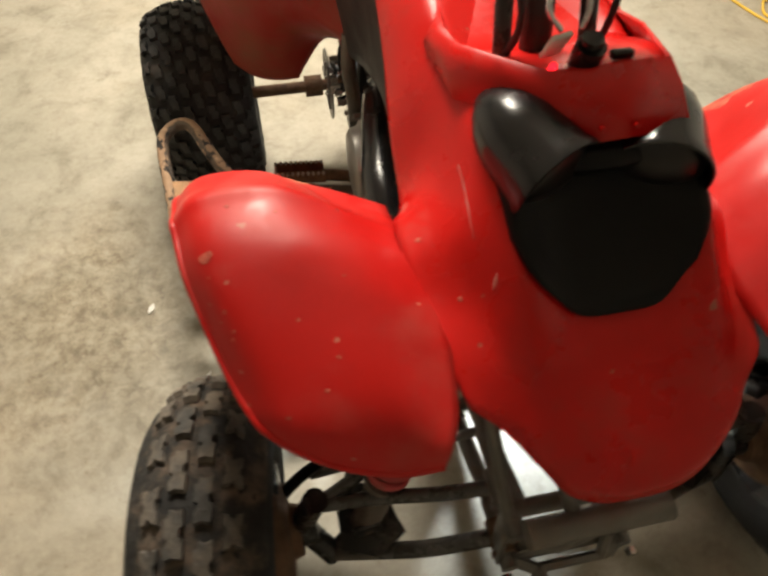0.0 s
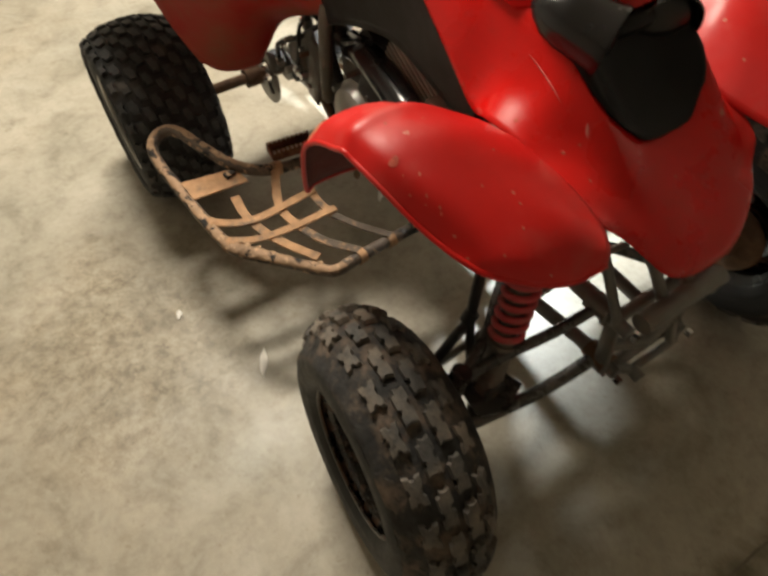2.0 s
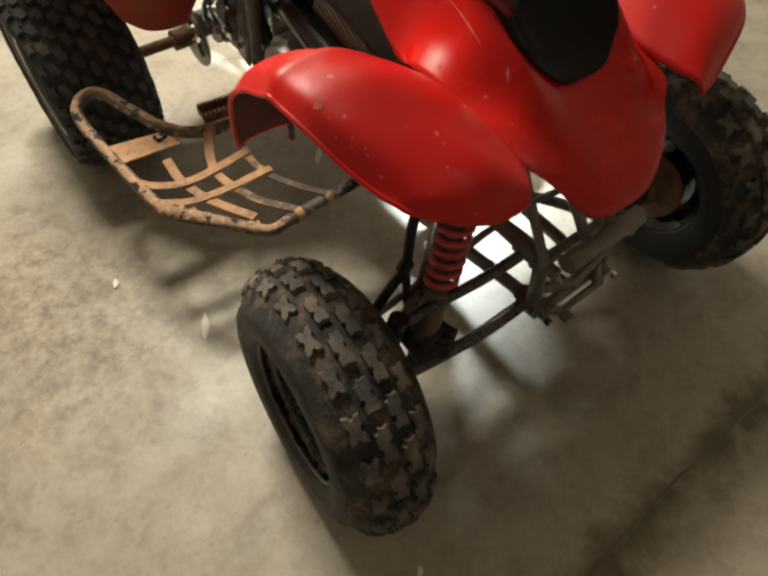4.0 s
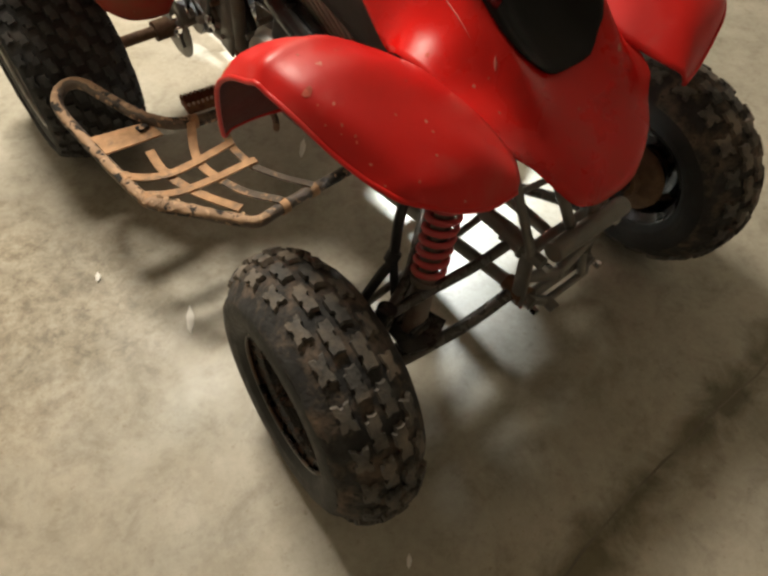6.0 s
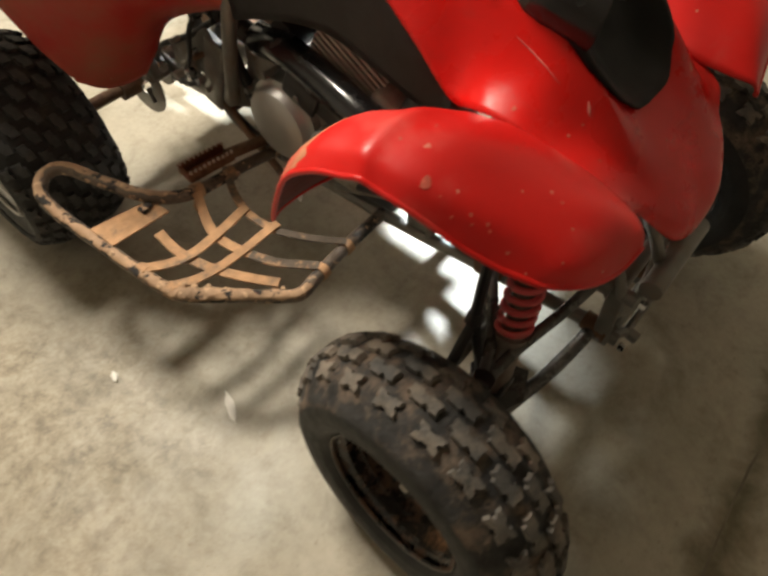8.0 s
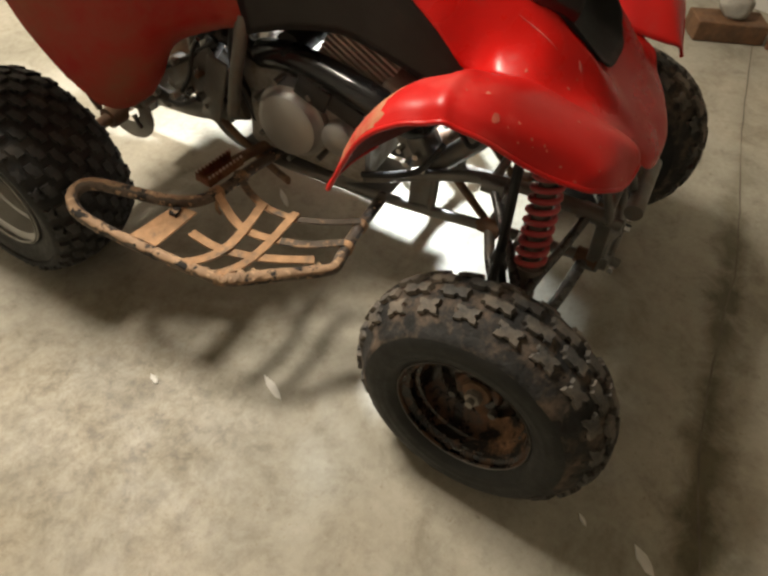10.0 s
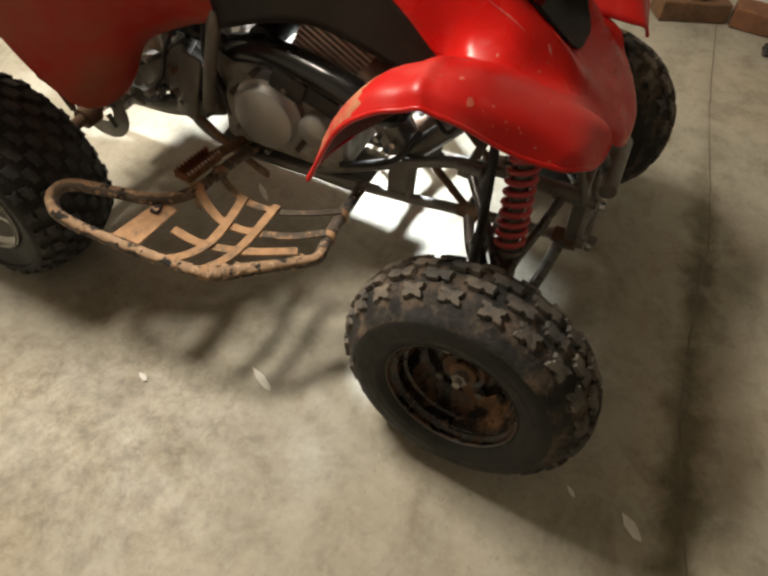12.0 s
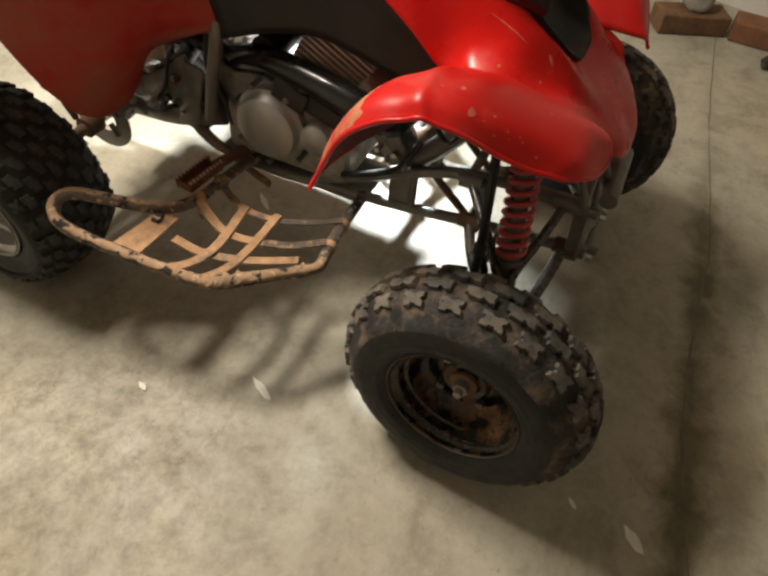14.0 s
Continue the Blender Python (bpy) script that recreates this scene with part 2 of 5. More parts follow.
    col = blend("MULTIPLY", calc("MULTIPLY", near.outputs[0], ends.outputs[0]), col, stain.outputs[0])
    # small scuffed specks, denser in some areas
    dots = ramp(noise_at(48, 3, 0.6), (0.62, (1, 1, 1)), (0.74, (0.72, 0.69, 0.63)))
    area = ramp(noise_at(2.6, 5, 0.65), (0.42, (0, 0, 0)), (0.58, (1, 1, 1)))
    col = blend("MULTIPLY", area, col, dots)
    # tracked-in dirt where the bike is usually rolled in, broken into crumbs
    gap = nodes.new("ShaderNodeVectorMath")
    gap.operation = "DISTANCE"
    link(where.outputs["Object"], gap.inputs[0])
    gap.inputs[1].default_value = (-0.78, 0.92, 0.0)
    reach = calc("ADD", gap.outputs["Value"], calc("MULTIPLY", calc("SUBTRACT", noise_at(4.5, 8, 0.7, 0.6), 0.5), 0.9))
    patch = nodes.new("ShaderNodeMapRange")
    patch.inputs[1].default_value, patch.inputs[2].default_value, patch.inputs[3].default_value, patch.inputs[4].default_value = 0.12, 0.52, 1.0, 0.0
    link(reach, patch.inputs[0])
    crumbs = ramp(noise_at(26, 12, 0.8, 0.3), (0.4, (0.4, 0.33, 0.25)), (0.5, (0.72, 0.65, 0.54)), (0.58, (0.95, 0.9, 0.82)))
    col = blend("MULTIPLY", calc("MULTIPLY", patch.outputs[0], 0.8), col, crumbs)
    link(col, bsdf.inputs["Base Color"])
    r = nodes.new("ShaderNodeMapRange")
    r.inputs[1].default_value, r.inputs[2].default_value, r.inputs[3].default_value, r.inputs[4].default_value = 0.35, 0.65, 0.4, 0.62
    link(noise_at(4.0, 5, 0.6), r.inputs[0])
    link(r.outputs[0], bsdf.inputs["Roughness"])
    b = nodes.new("ShaderNodeBump")
    b.inputs["Strength"].default_value, b.inputs["Distance"].default_value = 0.22, 0.004
    link(noise_at(30, 10, 0.75), b.inputs["Height"])
    link(b.outputs[0], bsdf.inputs["Normal"])
    return m


CONCRETE = concrete()


# ---- shaping helpers ----
def mesh_of(bm, name, material, smooth=True):
    bmesh.ops.recalc_face_normals(bm, faces=bm.faces)
    me = bpy.data.meshes.new(name)
    bm.to_mesh(me)
    bm.free()
    me.materials.append(material)
    if smooth:
        me.shade_smooth()
    return me


def part(name, bm, material, parent, label="", smooth=True, sharp=35, bevel=0.0, thick=0.0):
    """Links bm as one mesh under a thing or a part."""
    ob = new(name, mesh_of(bm, name, material, smooth))
    ob.parent = parent
    if thick:
        s = ob.modifiers.new("thickness", "SOLIDIFY")
        s.thickness, s.offset = thick, 0.0
    if bevel:
        b = ob.modifiers.new("edges", "BEVEL")
        b.width, b.segments, b.limit_method, b.angle_limit = bevel, 2, "ANGLE", radians(sharp)
    elif smooth and sharp:
        ob.data.set_sharp_from_angle(angle=radians(sharp))
    if label:
        tagged(ob, label)
    return ob


def spline(points, n=6):
    """A smooth run through the points, n steps to each stretch."""
    p = [Vector(q) for q in points]
    p = [2 * p[0] - p[1]] + p + [2 * p[-1] - p[-2]]
    out = []
    for a, b, c, d in zip(p, p[1:], p[2:], p[3:]):
        for i in range(n):
            t = i / n
            out.append(0.5 * (2 * b + (c - a) * t + (2 * a - 5 * b + 4 * c - d) * t * t + (3 * b - a - 3 * c + d) * t ** 3))
    return out + [p[-2]]


def tube(points, radius, bm=None, seg=10, n=5, flat=1.0):
    """A round bar along a smooth line; flat: its height over its width."""
    bm = bm or bmesh.new()
    line = spline(points, n) if n > 1 else [Vector(q) for q in points]
    side, rings = None, []
    for i, q in enumerate(line):
        along = (line[min(i + 1, len(line) - 1)] - line[max(i - 1, 0)]).normalized()
        if side is None:
            side = along.cross(Vector((0, 0, 1)) if abs(along.z) < 0.9 else Vector((1, 0, 0))).normalized()
        side = (side - along * side.dot(along)).normalized()
        up = along.cross(side)
        r = radius(i / (len(line) - 1)) if callable(radius) else radius
        rings.append([bm.verts.new(q + r * (math.cos(a) * side + flat * math.sin(a) * up)) for a in (2 * math.pi * k / seg for k in range(seg))])
    for a, b in zip(rings, rings[1:]):
        for k in range(seg):
            bm.faces.new((a[k], a[(k + 1) % seg], b[(k + 1) % seg], b[k]))
    bm.faces.new(rings[0][::-1])
    bm.faces.new(rings[-1])
    return bm


def rod(a, b, r, bm=None, seg=14, r2=None):
    return tube([a, b], (lambda t: r + ((r2 or r) - r) * t), bm, seg, 1)


def block(size, m=None, bm=None):
    bm = bm or bmesh.new()
    made = bmesh.ops.create_cube(bm, size=1.0)["verts"]
    bmesh.ops.transform(bm, matrix=(m or Matrix()) @ Matrix.Diagonal((*size, 1)), verts=made)
    return bm


def sheet(rows, steps=5):
    """A smooth surface through rows of control points."""
    long = [spline(r, steps) for r in rows]
    cross = [spline(c, steps) for c in zip(*long)]
    bm = bmesh.new()
    grid = [[bm.verts.new(p) for p in c] for c in cross]
    for a, b in zip(grid, grid[1:]):
        for k in range(len(a) - 1):
            bm.faces.new((a[k], a[k + 1], b[k + 1], b[k]))
    return bm


def turned(profile, seg=48, m=None, bm=None):
    """A profile of (along x, radius) turned about the x axis."""
    bm = bm or bmesh.new()
    rings = [[bm.verts.new((m or Matrix()) @ Vector((x, r * math.cos(2 * math.pi * k / seg), r * math.sin(2 * math.pi * k / seg)))) for k in range(seg)] for x, r in profile]
    for a, b in zip(rings, rings[1:]):
        for k in range(seg):
            bm.faces.new((a[k], a[(k + 1) % seg], b[(k + 1) % seg], b[k]))
    return bm


def mirrored(points, side):
    """Points given for the bike's own right side (x below zero), for side -1 or +1."""
    return [(-side * x, y, z) for x, y, z in points]


def box_to(name, a, b, material, label, category, kind="structure"):
    bm = block([abs(q - p) for p, q in zip(a, b)], Matrix.Translation([(p + q) / 2 for p, q in zip(a, b)]))
    ob = new(name, mesh_of(bm, name, material, False))
    return tagged(ob, label, category, "", kind)


# ---- the garage ----
floor_bm = bmesh.new()
bmesh.ops.create_grid(floor_bm, x_segments=2, y_segments=2, size=1.0)
bmesh.ops.transform(floor_bm, matrix=pose(-0.45, 0.75, 0) @ Matrix.Diagonal((3.2, 3.9, 1, 1)), verts=floor_bm.verts)
floor = tagged(new("floor", mesh_of(floor_bm, "floor", CONCRETE, False)), "worn beige concrete garage floor with stains and scuffs", "floor", "", "structure")
box_to("wall_east", (2.75, -3.15, 0), (2.9, 4.65, 3.1), WALL, "plain off-white painted garage wall", "wall")
# unseen walls and ceiling, added to close the room and bounce its light
box_to("wall_west", (-3.8, -3.15, 0), (-3.65, 4.65, 3.1), WALL, "plain off-white painted garage wall", "wall")
box_to("wall_north", (-3.65, 4.65, 0), (2.75, 4.8, 3.1), WALL, "plain off-white painted garage wall", "wall")
box_to("wall_south", (-3.65, -3.3, 0), (2.75, -3.15, 3.1), WALL, "plain off-white painted garage wall", "wall")
box_to("ceiling", (-3.8, -3.3, 3.1), (2.9, 4.8, 3.22), CEILING, "plain white boarded garage ceiling", "ceiling")

# a fine crack across the slab in front of the bike, and one beside it
crack = bmesh.new()
line = [(-0.35, -0.36), (0.12, -0.18), (0.5, -0.09), (0.83, -0.03), (1.2, 0.08), (1.55, 0.19), (2.1, 0.34), (2.74, 0.5)]
pts = spline([(x, y, 0.0012) for x, y in line], 8)
pts = [p + Vector((0, 0.006 * noise.noise(p * 14), 0)) for p in pts]
wide = [0.0028 + 0.0018 * noise.noise(p * 9) for p in pts]
left = [crack.verts.new(p + Vector((0, w, 0))) for p, w in zip(pts, wide)]
right = [crack.verts.new(p - Vector((0, w, 0))) for p, w in zip(pts, wide)]
for k in range(len(pts) - 1):
    crack.faces.new((left[k], left[k + 1], right[k + 1], right[k]))
part("crack", crack, surface("crack_dirt", (0.17, 0.145, 0.11), 0.9, vary=0.3), floor, "dark dirt-filled crack")

# ---- the quad bike: local x across (its right side below zero), y to the rear, z up ----
bike = tagged(new("quad_bike"), "red sport quad bike with black headlight mask and muddy foot guards", "quad bike")
bike.matrix_world = pose(0.2547, 0.390, 0, 0, 0, 11.6)
bike.empty_display_size = 0.2


# wheels
def tyre_surface(radius, half, crown, bulge):
    """Tread profile: place on the tyre for a turn angle and a way w across (-1..1 tread, beyond on the shoulder)."""
    def at(a, w, out=0.0):
        x = half * w
        drop = crown * abs(w) ** 2.6
        r = radius - drop + out
        slope = math.atan2(crown * 2.6 * abs(w) ** 1.6, half) * (1 if w > 0 else -1)
        x += out * math.sin(slope) * 0.8
        return Vector((x, r * math.cos(a), r * math.sin(a)))
    return at


INNER_RUBBER = surface("inner_sidewall_rubber", (0.012, 0.012, 0.012), 0.8, vary=0.3, dirt=(0.03, 0.026, 0.022), dirt_from=0.5, dirt_to=0.8, bump=0.4)
LUG_SHAPES = {
    "star": [(-1, -1), (-0.36, -0.92), (-0.24, -0.66), (0.24, -0.66), (0.36, -0.92), (1, -1), (0.93, -0.34), (0.72, -0.2), (0.72, 0.2), (0.93, 0.34), (1, 1), (0.36, 0.92), (0.24, 0.66), (-0.24, 0.66),
             (-0.36, 0.92), (-1, 1), (-0.93, 0.34), (-0.72, 0.2), (-0.72, -0.2), (-0.93, -0.34)],
    "block": [(-1, -0.9), (-0.2, -1), (-0.14, -0.55), (0.26, -0.55), (0.32, -1), (1, -0.9), (0.9, -0.2), (1, 0.45), (0.72, 0.55), (0.66, 1), (-0.1, 1), (-0.16, 0.55), (-0.5, 0.55), (-0.56, 1), (-1, 0.9), (-0.9, 0.2)],
    "knob": [(-1, -1), (0.2, -1), (0.35, -0.6), (1, -0.6), (1, 1), (-0.2, 1), (-0.35, 0.6), (-1, 0.6)],
}


def add_lug(bm, at, shape, a, w, da, dw, height):
    low, top = [], []
    for u, v in LUG_SHAPES[shape]:
        low.append(bm.verts.new(at(a + u * da, w + v * dw, -0.004)))
        top.append(bm.verts.new(at(a + u * da * 0.9, w + v * dw * 0.9, height)))
    n = len(low)
    for k in range(n):
        bm.faces.new((low[k], low[(k + 1) % n], top[(k + 1) % n], top[k]))
    middle = bm.verts.new(at(a, w, height + 0.0006))
    for k in range(n):
        bm.faces.new((top[k], top[(k + 1) % n], middle))


def wheel(name, place, turn, radius, half, rim_r, pattern, rim_mat, side, front):
    """side: -1 or +1, where the outer face looks."""
    wheel_label = "knobbly front wheel on a muddy black steel rim" if front else "wide knobbly rear wheel on a silver rim"
    hub = turned([(-0.07, 0.001), (-0.07, 0.03), (-0.05, 0.04), (-0.008, 0.042), (-0.006, 0.036), (0.012, 0.03), (0.014, 0.022), (0.014, 0.0)], 24)
    w = part(name, hub, RUST, bike, wheel_label)
    w.matrix_local = Matrix.Translation(place) @ turn @ (Matrix.Rotation(math.pi, 4, "Z") if side < 0 else Matrix())
    crown = 0.036 if front else 0.03
    at = tyre_surface(radius, half, crown, 0)
    # carcass: tread and shoulders, then a sidewall each way down to the bead
    if front:
        shoulder = [(0.091, 0.2135), (0.0885, 0.219), (0.0845, 0.2245)]
        flank = [(0.091, 0.214), (0.094, 0.207), (0.096, 0.198), (0.0965, 0.19), (0.096, 0.184), (0.0967, 0.182), (0.0955, 0.174), (0.093, 0.167), (0.0933, 0.1655), (0.09, 0.16), (0.0845, 0.153), (0.079, 0.147), (0.072, 0.142)]
    else:
        mid, fat, k_ = (rim_r + radius) / 2, 1.05, 0.847
        shoulder = [(half * fat, mid + 0.008), (half * fat * 0.99, radius - crown - 0.03), (half * 1.12, radius - crown - 0.016)]
        flank = [(half * fat, mid + 0.0085), (half * fat * 1.005, mid - 0.004), (half * fat * 0.985, mid - 0.012), (half * fat * 0.99, mid - 0.016), (half * fat * 0.965, mid - 0.022), (half * 1.13 * k_, rim_r * 1.16),
                 (half * 1.13 * k_, rim_r * 1.145), (half * 1.06 * k_, rim_r * 1.1), (half * 1.05 * k_, rim_r * 1.085), (half * 0.95 * k_, rim_r * 1.05), (half * 0.86 * k_, rim_r * 0.985)]
    tread_line = [(half * k / 8, radius - (0.006 if front else 0.003) - crown * abs(k / 8) ** 2.6) for k in range(-8, 9)]
    prof = [(-x, r) for x, r in shoulder] + tread_line + shoulder[::-1]
    body = turned(prof, 96)
    for v in body.verts:
        d = 0.0022 * noise.noise(v.co * 38) if abs(v.co.x) > half * 0.9 else 0.0
        v.co += d * Vector((1 if v.co.x > 0 else -1, 0, 0))
    part("tyre", body, SHOULDER if front else RUBBER, w, "black rubber tyre with muddy shoulders", sharp=0)
    for s in (-1, 1):
        wall = turned([(s * x, r) for x, r in flank], 72)
        part("sidewall", wall, RUBBER_CLEAN if s > 0 else INNER_RUBBER, w, "smooth dark rubber sidewall", sharp=50)
    tread = bmesh.new()
    rnd = random.Random(7 if front else 11)
    for shape, count, shift, across, da, dw, high in pattern:
        for k in range(count):
            add_lug(tread, at, shape, 2 * math.pi * (k + shift) / count + rnd.uniform(-0.008, 0.008), across + rnd.uniform(-0.01, 0.01), da * rnd.uniform(0.93, 1.05), dw * rnd.uniform(0.93, 1.05), high + rnd.uniform(-0.0015, 0.0015))
    part("tread", tread, LUG if front else REAR_LUG, w, "worn dusty rubber knobs", smooth=False, sharp=0)
    # rim: a deep dish open to the outside
    e = half * 0.9 if front else half * 0.93
    lip = rim_r * 1.05
    dish = [(e + 0.005, lip - 0.005), (e + 0.009, lip - 0.002), (e + 0.007, lip + 0.003), (e, lip + 0.003), (e - 0.006, lip - 0.004), (e - 0.014, rim_r * 0.95), (e * 0.5, rim_r * 0.92), (e * 0.46, rim_r * 0.87),
            (e * 0.3, rim_r * 0.86), (e * 0.1, rim_r * 0.84), (-0.006, rim_r * 0.76), (-0.012, rim_r * 0.66), (-0.006, rim_r * 0.58), (-0.006, rim_r * 0.4), (0.004, rim_r * 0.34), (0.004, rim_r * 0.2)]
    back = [(e * 0.45, rim_r * 0.9), (-e + 0.02, rim_r * 0.93), (-e + 0.012, lip - 0.008), (-e, lip + 0.002), (-e - 0.008, lip), (-e - 0.004, lip - 0.006)]
    part("rim", turned(dish, 64), rim_mat, w, thick=0.003)
    # thin grey ring along the rim lip
    part("rim_edge", turned([(e + 0.0085, lip - 0.0015), (e + 0.011, lip + 0.0005), (e + 0.0085, lip + 0.0022)], 64), STEEL, w, "thin grey rim edge", thick=0.0012)
    part("rim_barrel", turned(back, 64), ARM, w, "grimy inner rim barrel", thick=0.003)
    if front:
        # mud that has settled in the bottom of the dish and runs up its face
        mud = bmesh.new()
        line = [(e - 0.008, 0.955), (e - 0.016, 0.945), (e * 0.52, 0.915), (e * 0.45, 0.865), (e * 0.3, 0.855), (e * 0.1, 0.835), (-0.004, 0.755), (-0.009, 0.68), (-0.004, 0.6)]
        rows = []
        for k, (x, f) in enumerate(line):
            spread = math.radians(58 - 4.5 * k)
            row = []
            for i in range(37):
                g = i / 18 - 1
                a = math.radians(-38) + g * spread * (0.8 + 0.45 * noise.noise(Vector((k * 0.55, 3 if g < 0 else 9, 0))))
                thick = 0.0028 + 0.0025 * noise.noise(Vector((i * 0.45, k * 0.7, 0)))
                if i in (0, 36) or k in (0, len(line) - 1):
                    thick = -0.003
                r = rim_r * f - thick
                row.append(mud.verts.new((x + (thick if k > 5 else 0), r * math.cos(a), r * math.sin(a))))
            rows.append(row)
        for p, q in zip(rows, rows[1:]):
            for k in range(36):
                mud.faces.new((p[k], p[k + 1], q[k + 1], q[k]))
        part("mud_cake", mud, DRY_MUD, w, "orange-brown dried mud caked in the rim", sharp=0)
    for k in range(4):
        a = math.pi / 4 + k * math.pi / 2
        q = Vector((-0.008, rim_r * 0.48 * math.cos(a), rim_r * 0.48 * math.sin(a)))
        part("wheel_nut", rod(q, q + Vector((0.018, 0, 0)), 0.009, None, 6), STEEL, w, smooth=False, sharp=0)
    cap = rod((0.01, 0, 0), (0.03, 0, 0), 0.018, None, 6, 0.018)
    rod((0.03, 0, 0), (0.044, 0, 0), 0.009, cap, 10)
    part("axle_nut", cap, ALUMINIUM, w, "dull bare metal axle nut", smooth=False, sharp=0)
    return w


FRONT_TREAD = [("star", 21, 0.0, 0.66, 0.092, 0.17, 0.0035), ("star", 21, 0.5, -0.66, 0.092, 0.17, 0.0035),
               ("block", 21, 0.5, 0.22, 0.118, 0.16, 0.005), ("block", 21, 0.0, -0.22, 0.118, 0.16, 0.005)]
REAR_TREAD = [("star", 26, 0.0, 0.98, 0.066, 0.08, 0.006), ("star", 26, 0.5, -0.98, 0.066, 0.08, 0.006)]
REAR_TREAD += [("knob", 28, 0.5 * (k % 2), -0.76 + 0.253 * k, 0.075, 0.105, 0.0055) for k in range(7)]
for side in (-1, 1):
    steer = pose(0, 0, 0, 0, -3 * side, -4.5)
    wheel("front_wheel", (0.527 * side, 0.0, 0.276), steer, 0.271, 0.077, 0.137, FRONT_TREAD, RIM_BLACK, side, True)
    wheel("rear_wheel", (0.515 * side, 1.265, 0.262), Matrix(), 0.254, 0.118, 0.132, REAR_TREAD, RIM_SILVER, side, False)


# front bodywork: control rows from the nose lip to the seat, centre to lower edge
FENDER_MUD = surface("thin_mud_on_red", (0.52, 0.02, 0.012), 0.6, vary=0.2, scale=12, dirt=(0.5, 0.2, 0.105), dirt_from=0.38, dirt_to=0.56, dirt_scale=12, bump=0.7)
COWL = [
    [(0, -0.137, 0.568), (-0.05, -0.134, 0.57), (-0.09, -0.12, 0.583), (-0.122, -0.092, 0.615), (-0.152, -0.062, 0.662), (-0.178, -0.043, 0.698)],
    [(0, -0.128, 0.6), (-0.052, -0.124, 0.604), (-0.096, -0.107, 0.62), (-0.128, -0.08, 0.648), (-0.154, -0.047, 0.682), (-0.182, -0.03, 0.71)],
    [(0, -0.06, 0.668), (-0.055, -0.058, 0.672), (-0.1, -0.045, 0.685), (-0.13, -0.025, 0.7), (-0.155, -0.005, 0.715), (-0.19, 0.01, 0.728)],
    [(0, 0.03, 0.742), (-0.06, 0.03, 0.746), (-0.105, 0.037, 0.768), (-0.125, 0.045, 0.772), (-0.155, 0.06, 0.747), (-0.2, 0.07, 0.742)],
    [(0, 0.11, 0.785), (-0.06, 0.11, 0.79), (-0.105, 0.115, 0.828), (-0.129, 0.12, 0.828), (-0.162, 0.13, 0.79), (-0.21, 0.135, 0.762)],
    [(0, 0.18, 0.86), (-0.06, 0.18, 0.865), (-0.102, 0.182, 0.88), (-0.127, 0.188, 0.86), (-0.16, 0.195, 0.8), (-0.208, 0.197, 0.757)],
    [(0, 0.27, 0.885), (-0.06, 0.27, 0.885), (-0.106, 0.27, 0.897), (-0.13, 0.268, 0.876), (-0.16, 0.262, 0.806), (-0.186, 0.257, 0.733)],
    [(0, 0.36, 0.89), (-0.06, 0.355, 0.895), (-0.108, 0.35, 0.912), (-0.134, 0.348, 0.897), (-0.163, 0.34, 0.85), (-0.184, 0.335, 0.795)],
    [(0, 0.46, 0.92), (-0.06, 0.457, 0.927), (-0.108, 0.45, 0.938), (-0.137, 0.445, 0.922), (-0.162, 0.435, 0.888), (-0.175, 0.42, 0.848)],
    [(0, 0.58, 0.955), (-0.06, 0.575, 0.953), (-0.11, 0.565, 0.946), (-0.14, 0.55, 0.932), (-0.16, 0.53, 0.918), (-0.17, 0.515, 0.905)],
]
# the nose's middle columns are shifted to the bike's left to fit the camera's view
SWAY = [0.032, 0.032, 0.028, 0.022, 0.02, 0.012, 0.005, 0, 0, 0]
cowl_rows = [[(x + s * max(0.0, min(1.0, (0.19 - abs(x)) / 0.06)), y, z) for x, y, z in [(-x, y, z) for x, y, z in reversed(r)] + r[1:]] for r, s in zip(COWL, SWAY)]
part("front_cowl", sheet(cowl_rows, 6), RED, bike, "glossy scuffed red plastic nose and tank cover", sharp=0, thick=0.004)

